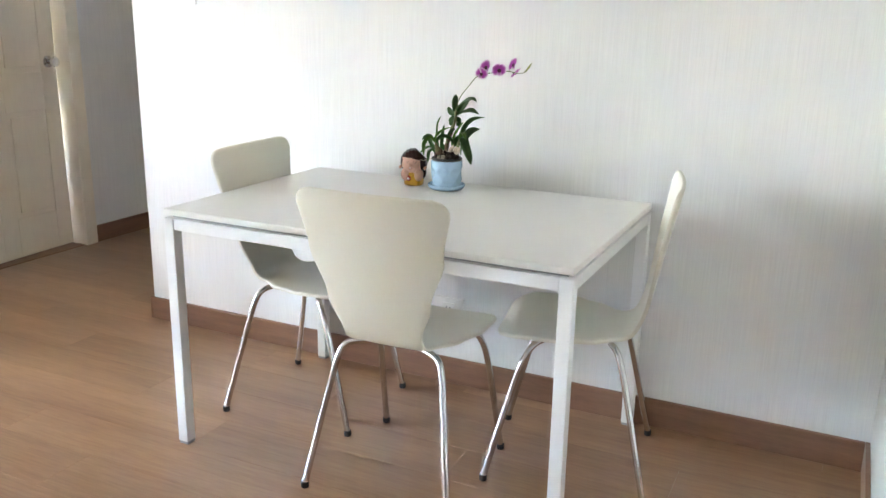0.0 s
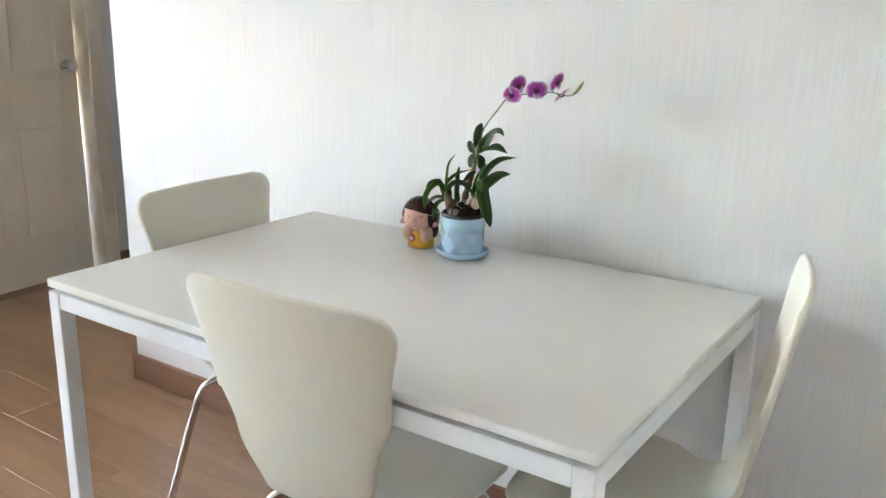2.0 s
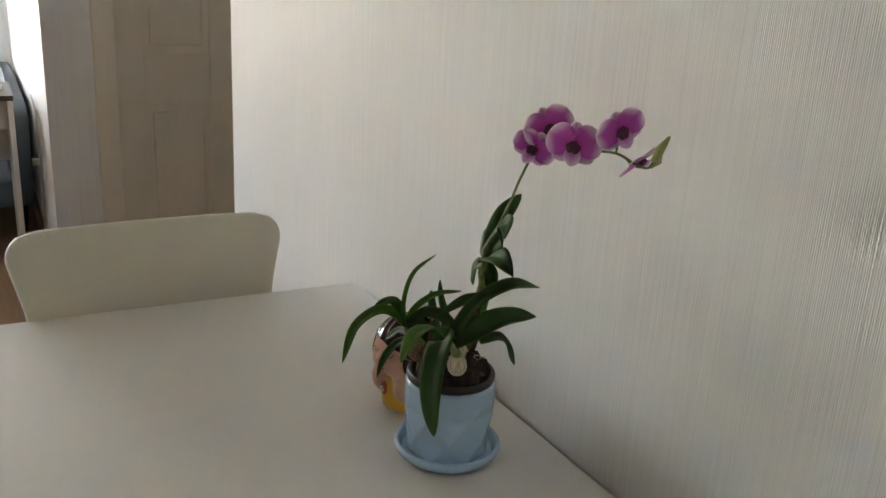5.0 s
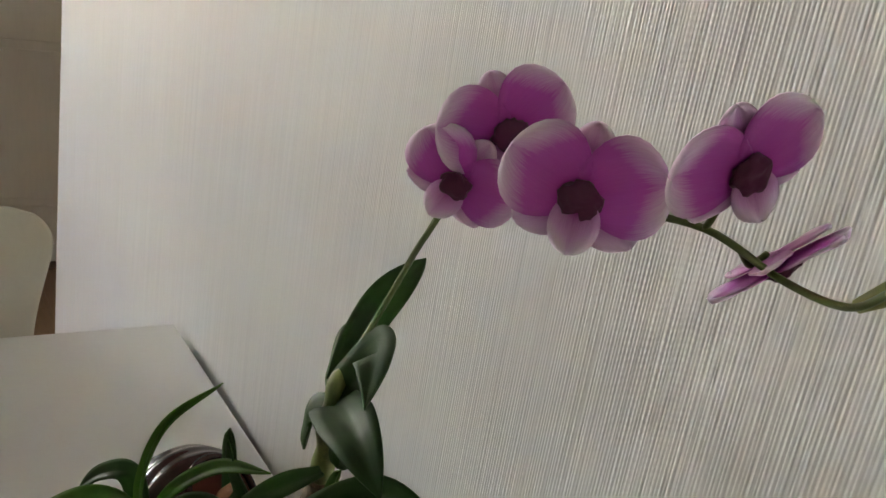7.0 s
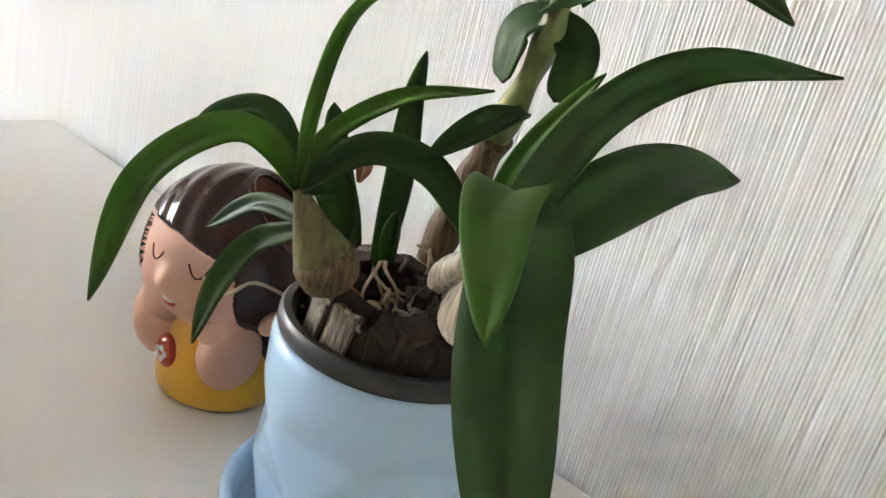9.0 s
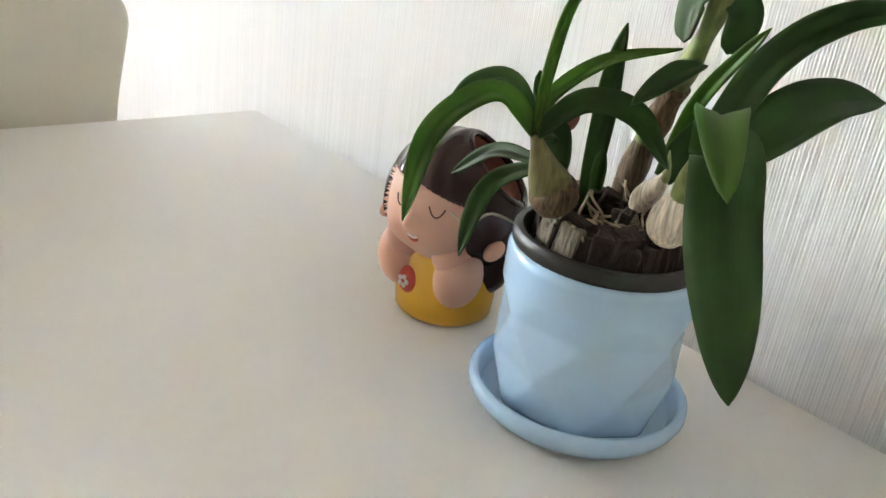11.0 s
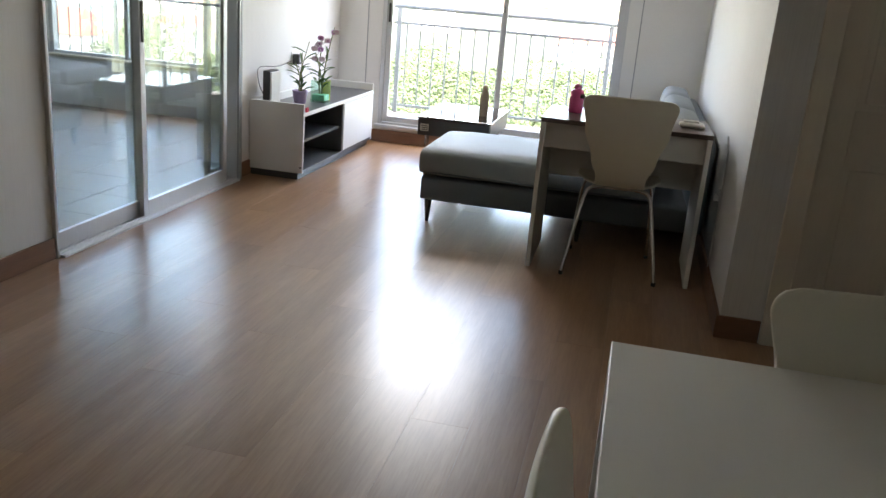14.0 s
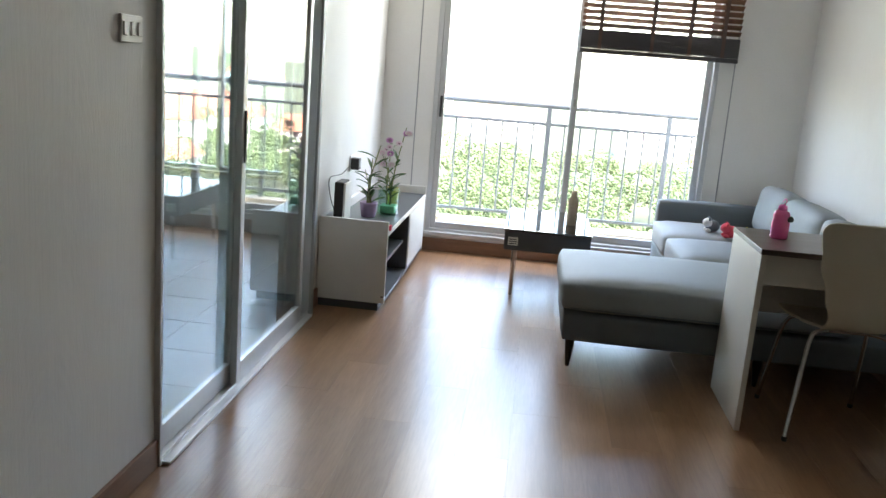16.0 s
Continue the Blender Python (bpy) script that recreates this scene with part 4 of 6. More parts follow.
    part("pseudobulb", tube(bmesh.new(), b2, lambda t: pear(t, 0.0030, 0.0078), 18), "papery", o, "pale papery young bulb", smooth=True)
    part("young_stem", tube(bmesh.new(), smooth_path([(-0.109, 0.610, 0.902), (-0.117, 0.604, 0.916), (-0.129, 0.592, 0.932)], 6), lambda t: 0.0058 - 0.0012 * t, 14), "cane", o, "pale green young stem", smooth=True)
    b3 = smooth_path([(-0.081, 0.651, 0.881), (-0.084, 0.645, 0.889), (-0.088, 0.637, 0.898), (-0.089, 0.633, 0.905)], 6)
    part("pseudobulb", tube(bmesh.new(), b3, lambda t: pear(t, 0.0022, 0.0042), 14), "papery", o, smooth=True)
    part("young_stem", tube(bmesh.new(), smooth_path([(-0.087, 0.639, 0.896), (-0.089, 0.633, 0.905), (-0.086, 0.636, 0.916)], 6), lambda t: 0.0040 - 0.0036 * t, 12), "cane", o, smooth=True)
    cane = smooth_path([(-0.054, 0.684, RIM - 0.006), (-0.050, 0.678, 0.892), (-0.051, 0.667, 0.927), (-0.056, 0.655, 0.955), (-0.063, 0.643, 0.982), (-0.063, 0.641, 1.002), (-0.058, 0.641, 1.018)], 7)
    part("cane", tube(bmesh.new(), cane, lambda t: 0.0072 - 0.0030 * t + 0.0009 * math.sin(30 * t), 14), "cane", o, "jointed green and brown cane", smooth=True)
    part("cane_sheath", tube(bmesh.new(), cane[:len(cane) * 3 // 7], lambda t: 0.0082 - 0.0012 * t + 0.0008 * math.sin(20 * t), 14), "sheath", o, "dry brown sheath round the cane", smooth=True)
    spike = smooth_path([(-0.060, 0.641, 1.012), (-0.045, 0.642, 1.040), (-0.044, 0.627, 1.068), (-0.054, 0.597, 1.099), (-0.057, 0.572, 1.126), (-0.054, 0.535, 1.138), (-0.048, 0.500, 1.143),
                         (-0.043, 0.468, 1.147), (-0.042, 0.440, 1.142), (-0.050, 0.416, 1.145), (-0.058, 0.402, 1.156)], 7)
    st = part("flower_stalk", tube(bmesh.new(), spike, lambda t: 0.0016 - 0.0006 * t, 8), "spike", o, "thin arching flower stalk", smooth=True)
    for p0, p1 in (((-0.055, 0.560, 1.130), (-0.070, 0.551, 1.136)), ((-0.054, 0.545, 1.136), (-0.060, 0.545, 1.154)), ((-0.048, 0.504, 1.143), (-0.066, 0.493, 1.149)),
                   ((-0.043, 0.468, 1.147), (-0.048, 0.460, 1.167)), ((-0.042, 0.455, 1.145), (-0.028, 0.456, 1.143))):
        a, b = Vector(p0), Vector(p1)
        part("pedicel", tube(bmesh.new(), smooth_path([a, a.lerp(b, 0.5) + Vector((0, 0, -0.004)), b], 5), 0.0011, 7), "spike", st, smooth=True)
    # leaves: midrib, half width, upper side, fold, bluntness, stalk width, twist
    young = (-0.129, 0.592, 0.932)
    leaves = (
        # from the olive bulb
        ("leaf_light", (top, (-0.152, 0.682, 0.932), (-0.172, 0.684, 0.936), (-0.194, 0.690, 0.917), (-0.212, 0.681, 0.882)), 0.0066, (-0.75, -0.35, 0.65), 0.25, 0.8, 0.4, 0.0),
        ("leaf_light", (top, (-0.146, 0.669, 0.950), (-0.135, 0.671, 0.980), (-0.108, 0.672, 0.998)), 0.0026, (-0.8, -0.6, 0.3), 0.5, 0.9, 0.7, 0.0),
        ("leaf_light", (top, (-0.126, 0.682, 0.933), (-0.108, 0.668, 0.952), (-0.093, 0.638, 0.965)), 0.0042, (-0.5, -0.5, 1), 0.4, 0.9, 0.5, 0.0),
        ("leaf", (top, (-0.120, 0.666, 0.934), (-0.106, 0.646, 0.932), (-0.090, 0.632, 0.908)), 0.0066, (-0.7, -0.5, 0.7), 0.3, 0.75, 0.5, 0.0),
        ("leaf", ((-0.131, 0.676, 0.900), (-0.139, 0.697, 0.886), (-0.156, 0.693, 0.872), (-0.167, 0.688, 0.853)), 0.0054, (-0.85, -0.3, 0.6), 0.4, 0.8, 0.5, 0.0),
        ("leaf", ((-0.131, 0.678, 0.902), (-0.130, 0.710, 0.897), (-0.134, 0.736, 0.876)), 0.0042, (-0.75, -0.4, 0.6), 0.3, 0.7, 0.5, 0.0),
        ("leaf", (top, (-0.144, 0.694, 0.938), (-0.155, 0.704, 0.936), (-0.165, 0.712, 0.924)), 0.0060, (-0.5, -0.3, 1), 0.3, 0.7, 0.5, 0.0),
        ("leaf", (top, (-0.117, 0.684, 0.914), (-0.110, 0.680, 0.890)), 0.0078, (-0.8, -0.5, 0.3), 0.25, 0.6, 0.4, 0.0),
        # upright shoots at the back
        ("leaf", ((-0.080, 0.700, 0.868), (-0.079, 0.722, 0.905), (-0.078, 0.735, 0.931)), 0.0070, (-1, -0.4, 0.2), 0.25, 0.5, 0.5, 0.0),
        ("leaf", ((-0.084, 0.682, 0.868), (-0.087, 0.678, 0.920), (-0.100, 0.668, 0.952), (-0.107, 0.661, 0.972)), 0.0060, (-1, -0.5, 0.2), 0.35, 0.7, 0.5, 0.0),
        # low on the cane
        ("leaf", ((-0.062, 0.645, 0.955), (-0.084, 0.644, 0.951), (-0.113, 0.645, 0.938)), 0.0062, (-0.4, -0.4, 1), 0.3, 0.8, 0.5, 0.0),
        ("leaf_light", ((-0.058, 0.655, 0.900), (-0.056, 0.644, 0.938), (-0.071, 0.610, 0.980)), 0.0042, (-1, -0.3, 0.3), 0.5, 0.6, 0.8, 0.0),
        # crown of the cane
        ("leaf", ((-0.062, 0.642, 0.996), (-0.078, 0.603, 1.014), (-0.086, 0.574, 1.020), (-0.088, 0.547, 1.011)), 0.0132, (-0.50, -0.35, 0.85), 0.24, 0.95, 0.75, 0.0),
        ("leaf", ((-0.061, 0.640, 1.004), (-0.058, 0.620, 1.028), (-0.072, 0.592, 1.050), (-0.086, 0.570, 1.057), (-0.099, 0.550, 1.050)), 0.0122, (-0.85, -0.5, 0.45), 0.16, 1.1, 0.75, 0.5),
        ("leaf", ((-0.060, 0.643, 1.006), (-0.035, 0.658, 1.037), (-0.005, 0.667, 1.061)), 0.0105, (-0.85, -0.6, 0.3), 0.30, 0.8, 0.6, 0.0),
        ("leaf", ((-0.060, 0.645, 1.000), (-0.046, 0.668, 1.008), (-0.038, 0.680, 1.021)), 0.0090, (-1, -0.3, 0.2), 0.2, 0.55, 0.6, 0.0),
        ("leaf", ((-0.063, 0.644, 0.992), (-0.066, 0.654, 0.984), (-0.069, 0.654, 0.964)), 0.0100, (-0.8, 0.3, 0.6), 0.2, 0.55, 0.6, 0.0),
        ("leaf", ((-0.062, 0.641, 0.992), (-0.060, 0.630, 0.982), (-0.058, 0.636, 0.962)), 0.0080, (-0.8, -0.5, 0.2), 0.2, 0.55, 0.6, 0.0),
        # young growth in front
        ("leaf", (young, (-0.103, 0.590, 0.968), (-0.072, 0.577, 0.990), (-0.062, 0.537, 1.000)), 0.0080, (-0.75, -0.35, 0.75), 0.35, 1.1, 0.9, 0.0),
        ("leaf", ((-0.128, 0.586, 0.930), (-0.100, 0.577, 0.950), (-0.071, 0.572, 0.958), (-0.045, 0.562, 0.957)), 0.0122, (-0.75, -0.55, 0.55), 0.16, 0.9, 0.6, 0.3),
        ("leaf", (young, (-0.150, 0.572, 0.941), (-0.167, 0.556, 0.918), (-0.175, 0.541, 0.890), (-0.176, 0.531, 0.862)), 0.0138, (-0.85, -0.35, 0.55), 0.16, 0.75, 0.7, 0.0),
        ("leaf_light", (young, (-0.152, 0.577, 0.954), (-0.188, 0.556, 0.961), (-0.214, 0.533, 0.946)), 0.0092, (-0.5, -0.2, 1), 0.26, 0.7, 0.75, 0.0),
        ("leaf", ((-0.076, 0.643, 0.898), (-0.072, 0.634, 0.918), (-0.068, 0.622, 0.938)), 0.0082, (-0.85, -0.5, 0.2), 0.2, 0.6, 0.6, 0.0),
        ("leaf", ((-0.095, 0.668, 0.886), (-0.097, 0.667, 0.896), (-0.098, 0.666, 0.908)), 0.0036, (-0.8, -0.6, 0.1), 0.45, 0.7, 0.8, 0.0),
        ("leaf", ((-0.064, 0.640, 0.900), (-0.038, 0.634, 0.903), (-0.011, 0.644, 0.861)), 0.0072, (-0.4, -0.4, 1), 0.25, 0.6, 0.5, 0.0),
    )
    for mt, mid, w, f, fo, bl, sk, tw in leaves:
        part("leaf", strap(bmesh.new(), smooth_path(mid, 8), w, f, fo, bl, sk, 0.10, tw), mt, o, "" if mt == "leaf" else "lighter green leaf", smooth=True, solid=0.0011)
    # flowers
    bloom(o, (-0.076, 0.549, 1.137), (-0.72, -0.62, -0.30), 0.0225, (0.35, -0.35, 0.85))
    bloom(o, (-0.064, 0.541, 1.157), (-0.35, -0.90, -0.05), 0.0252, (-0.35, 0.30, 0.85))
    bloom(o, (-0.073, 0.490, 1.150), (-0.70, -0.70, -0.1), 0.0256, (0.05, 0, 1))
    bloom(o, (-0.052, 0.453, 1.169), (-0.15, -0.92, -0.30), 0.0235, (-0.5, 0.2, 0.85))
    bloom(o, (-0.029, 0.451, 1.142), (0.35, -0.6, -0.72), 0.022, (-0.6, 0.2, 0.5))
    for pts, w in (([(-0.059, 0.402, 1.154), (-0.060, 0.395, 1.164), (-0.059, 0.387, 1.176)], 0.0034), ([(-0.050, 0.414, 1.146), (-0.048, 0.408, 1.152), (-0.049, 0.404, 1.160)], 0.0026)):
        part("bud", tube(bmesh.new(), [Vector(p) for p in pts], lambda t, k=w: k * math.sin(math.pi * (0.15 + 0.8 * t)) + 0.0006, 10), "budskin", o, "small green bud", smooth=True)


orchid_plant()


# ---- figurine planter ----
def figurine():
    bm = bmesh.new()
    c = Vector((-0.0785, 0.785, TZ))
    f = Vector((-0.98, -0.19, 0)).normalized()
    s = Vector((-f.y, f.x, 0))
    up = Vector((0, 0, 1))
    lathe(bm, c, [(0.029, 0.0), (0.0325, 0.003), (0.0336, 0.014), (0.0320, 0.030), (0.028, 0.048), (0.020, 0.058)], 40, 2)
    head = c + f * 0.002 + Vector((0, 0, 0.0790))

    def gauss(d, way, width):
        return math.exp(-(1 - d.dot(way.normalized())) / width)

    opening = (up * 0.70 - f * 0.28 + s * 0.60).normalized()
    cut, mouth = 0.0350, 0.0295
    hv = bmesh.ops.create_icosphere(bm, subdivisions=6, radius=1.0)["verts"]
    for v in hv:
        d = v.co.normalized()
        a, b, z = d.dot(f), d.dot(s), d.z
        r = 0.0428
        r += 0.0045 * (gauss(d, f * 0.85 + s * 0.42 - up * 0.38, 0.045) + gauss(d, f * 0.85 - s * 0.42 - up * 0.38, 0.045))
        r += 0.0060 * gauss(d, f - up * 0.14, 0.010)
        face = a > 0.10 and abs(b) < 0.70 and z < 0.42 - 0.28 * max(0, b)
        if not face:
            r += 0.0028 + 0.0005 * math.sin(22 * (b + 0.35 * z))
            if a < 0.35 and z < 0:
                r += 0.012 * (-z) * min(1, 0.35 - a)
        q = d * r
        over = q.dot(opening) - cut
        if over > 0:
            q -= opening * over
        v.co = head + q
    hf = {q for v in hv for q in v.link_faces}
    for q in hf:
        d = (q.calc_center_median() - head).normalized()
        a, b, z = d.dot(f), d.dot(s), d.z
        face = a > 0.10 and abs(b) < 0.70 and z < 0.42 - 0.28 * max(0, b)
        q.material_index = 1 if face else 0
    # rolled rim of the opening
    e1 = opening.cross(f).normalized()
    e2 = opening.cross(e1)
    rim = [head + opening * (cut - 0.0004) + (e1 * math.cos(t) + e2 * math.sin(t)) * mouth * 0.91 for t in [2 * math.pi * k / 48 for k in range(49)]]
    tube(bm, rim, 0.0024, 8)
    # hollow clay inside
    gone = [q for q in hf if ((q.calc_center_median() - head).dot(opening) > cut - 0.0006 and (q.calc_center_median() - head - opening * cut).length < 0.91 * mouth)]
    bmesh.ops.delete(bm, geom=gone, context="FACES")
    rings = [[bm.verts.new(head + opening * (cut - dp) + (e1 * math.cos(t) + e2 * math.sin(t)) * mouth * k) for t in [2 * math.pi * j / 48 for j in range(48)]]
             for k, dp in ((0.92, 0.0), (0.88, 0.008), (0.78, 0.020), (0.55, 0.029), (0.05, 0.032))]
    for u, v in zip(rings, rings[1:]):
        for j in range(48):
            bm.faces.new((u[j], u[(j + 1) % 48], v[(j + 1) % 48], v[j])).material_index = 4
    for k in (-1, 1):
        blob(bm, c + f * 0.021 + s * k * 0.0235 + Vector((0, 0, 0.037)), (0.0165, 0.0150, 0.0215), (10 * k, 0, 0), 3, 1)
        blob(bm, c + f * 0.024 + s * k * 0.019 + Vector((0, 0, 0.052)), (0.0135, 0.0135, 0.0150), (0, 0, 0), 3, 1)
        blob(bm, head + s * k * 0.0430 + f * 0.013 + Vector((0, 0, -0.018)), (0.0085, 0.0045, 0.0060), (0, -20, 0), 3, 1)
        blob(bm, head - f * 0.012 + s * k * 0.024 + Vector((0, 0, -0.036)), (0.017, 0.017, 0.026), sub=3, mi=0)
    blob(bm, head - f * 0.022 + Vector((0, 0, -0.034)), (0.019, 0.022, 0.030), sub=3, mi=0)
    def on_face(a, e, lift=0.0):
        d = (f * math.cos(radians(a)) * math.cos(radians(e)) + s * math.sin(radians(a)) * math.cos(radians(e)) + up * math.sin(radians(e))).normalized()
        r = 0.0428 + 0.0045 * (gauss(d, f * 0.85 + s * 0.42 - up * 0.38, 0.045) + gauss(d, f * 0.85 - s * 0.42 - up * 0.38, 0.045)) + 0.0060 * gauss(d, f - up * 0.14, 0.010)
        return head + d * (r + lift)

    def stroke(arc, radius, mi):
        old = set(bm.faces)
        tube(bm, [on_face(*q) for q in arc], radius, 6)
        for q in set(bm.faces) - old:
            q.material_index = mi

    for k in (-1, 1):
        stroke([(3 + k * (11 + 14 * t), 9 - 8 * math.sin(math.pi * t) ** 0.8) for t in (0, 0.15, 0.3, 0.5, 0.7, 0.85, 1)], 0.0005, 0)
    stroke([(9 * t - 3.0, -19 - 3 * math.sin(math.pi * t)) for t in (0, 0.25, 0.5, 0.75, 1)], 0.0011, 5)
    stroke([(9 * t - 3.0, -22 - 3.5 * math.sin(math.pi * t)) for t in (0, 0.25, 0.5, 0.75, 1)], 0.0012, 3)
    bd = c + f * 0.0305 - s * 0.009 + Vector((0, 0, 0.026))
    blob(bm, bd, (0.0045, 0.0085, 0.0095), sub=3, mi=3)
    for k in range(5):
        a = 2 * math.pi * k / 5
        blob(bm, bd + f * 0.0045 + s * 0.003 * math.cos(a) + Vector((0, 0, 0.003 * math.sin(a))), (0.0012, 0.0020, 0.0020), sub=1, mi=5)
    single("figurine", bm, ["hair", "skin", "yellow", "red", "terracotta", "label_white"], tuple(c), "glazed doll-head planter with brown hair and yellow base", "figurine", smooth=True)


figurine()


# ---- wall plates ----
def wall_plate(name, side, y0, y1, z0, z1, label, category, gangs, rocker=True):
    p = thing(name, (side, (y0 + y1) / 2, z0), label, category)
    k = -1 if side > -1 else 1
    xa, xb = sorted((side, side + k * 0.009))
    part("plate", new_box(xa, xb, y0, y1, z0, z1, 0.003), "white_plastic", p, "white plastic face plate")
    w = (y1 - y0) / (gangs + 0.6)
    for i in range(gangs):
        yc = y0 + (y1 - y0) * (i + 0.5) / gangs
        xc, xd = sorted((side + k * 0.009, side + k * (0.014 if rocker else 0.011)))
        part("switch_rocker" if rocker else "socket_face", new_box(xc, xd, yc - w * 0.33, yc + w * 0.33, z0 + (z1 - z0) * 0.25, z0 + (z1 - z0) * 0.75, 0.002), "white_plastic" if rocker else "label_white", p)
        if not rocker:
            for dy in (-0.007, 0.007):
                part("socket_slot", new_box(*sorted((side + k * 0.0112, side + k * 0.0118)), yc + dy - 0.0015, yc + dy + 0.0015, (z0 + z1) / 2 - 0.005, (z0 + z1) / 2 + 0.005), "ink", p)


wall_plate("light_switch", XW, 1.798, 1.922, 1.333, 1.428, "white two-gang light switch on the wallpaper", "switch", 2)
wall_plate("wall_socket", XW, 0.64, 0.76, 0.25, 0.33, "white wall socket below the table", "socket", 1, False)
wall_plate("light_switch", XL, 2.802, 2.925, 1.34, 1.415, "white three-gang light switch beside the glass door", "switch", 3)
wall_plate("wall_socket", XL, 5.71, 5.89, 0.66, 0.76, "white double wall socket above the low cabinet", "socket", 2, False)


# ---- low media cabinet ----
def media_cabinet():
    x0, x1, y0, y1 = -3.24, -2.86, 5.02, 6.515
    c = thing("media_cabinet", ((x0 + x1) / 2, (y0 + y1) / 2, 0), "low white media cabinet with a charcoal top", "cabinet")
    part("plinth", new_box(x0 + 0.01, x1 - 0.035, y0 + 0.01, y1 - 0.01, 0, 0.045), "grey_board", c, "dark recessed plinth")
    part("side_panel", new_box(x0, x1, y0, y0 + 0.022, 0.045, 0.50, 0.002), "white_board", c, "white end panel")
    part("side_panel", new_box(x0, x1, y1 - 0.022, y1, 0.045, 0.50, 0.002), "white_board", c, "white end panel")
    part("back_panel", new_box(x0, x0 + 0.018, y0 + 0.022, y1 - 0.022, 0.045, 0.498, 0.002), "white_board", c)
    part("top_board", new_box(x0 + 0.018, x1 - 0.004, y0 + 0.022, y1 - 0.022, 0.428, 0.446, 0.002), "grey_board", c, "charcoal top board")
    part("top_edge", new_box(x1 - 0.004, x1 + 0.001, y0 + 0.022, y1 - 0.022, 0.420, 0.4465, 0.001), "white_board", c, "white front edge strip")
    part("bottom_board", new_box(x0 + 0.018, x1 - 0.003, y0 + 0.022, y1 - 0.022, 0.045, 0.066, 0.001), "grey_board", c, "charcoal bottom board")
    ym = 5.80
    part("divider", new_box(x0 + 0.018, x1 - 0.004, ym - 0.012, ym + 0.012, 0.066, 0.428, 0.001), "grey_board", c, "grey divider")
    part("shelf", new_box(x0 + 0.018, x1 - 0.03, y0 + 0.022, ym - 0.012, 0.236, 0.254, 0.001), "grey_board", c, "charcoal shelf")
    part("door", new_box(x1 - 0.018, x1 + 0.001, ym + 0.016, y1 - 0.025, 0.070, 0.415, 0.002), "white_board", c, "glossy white flap door")
    part("corner_clip", new_box(x1 - 0.02, x1 - 0.004, y0 - 0.003, y0, 0.08, 0.088, 0.001), "rubber", c, "small dark mark")


media_cabinet()
CT = 0.446


def router():
    r = thing("router", (-3.155, 5.15, CT), "black upright network box with a pale side panel", "router")
    part("case", new_box(-3.185, -3.135, 5.10, 5.25, CT + 0.008, CT + 0.235, 0.006), "black_plastic", r, "glossy black case")
    part("side_cover", new_box(-3.1348, -3.122, 5.104, 5.248, CT + 0.020, CT + 0.228, 0.003), "white_plastic", r, "pale grey side cover")
    part("base", new_box(-3.2, -3.105, 5.09, 5.26, CT, CT + 0.008, 0.003), "black_plastic", r, "black foot")
    part("cable", tube(bmesh.new(), smooth_path([(-3.183, 5.108, CT + 0.08), (-3.2, 5.075, CT + 0.16), (-3.215, 5.11, CT + 0.25), (-3.225, 5.44, CT + 0.235), (-3.242, 5.71, CT + 0.25)], 8), 0.0028, 8), "black_plastic", r, "thin black cable", smooth=True)


router()
ad = thing("power_adapter", (-3.22, 5.745, 0.68), "black plug-in power adapter in the wall socket", "adapter")
part("body", new_box(-3.249, -3.185, 5.715, 5.78, 0.675, 0.745, 0.006), "black_plastic", ad)
part("label_plate", new_box(-3.185, -3.1842, 5.73, 5.765, 0.69, 0.73), "alu_grey", ad, "grey rating label")


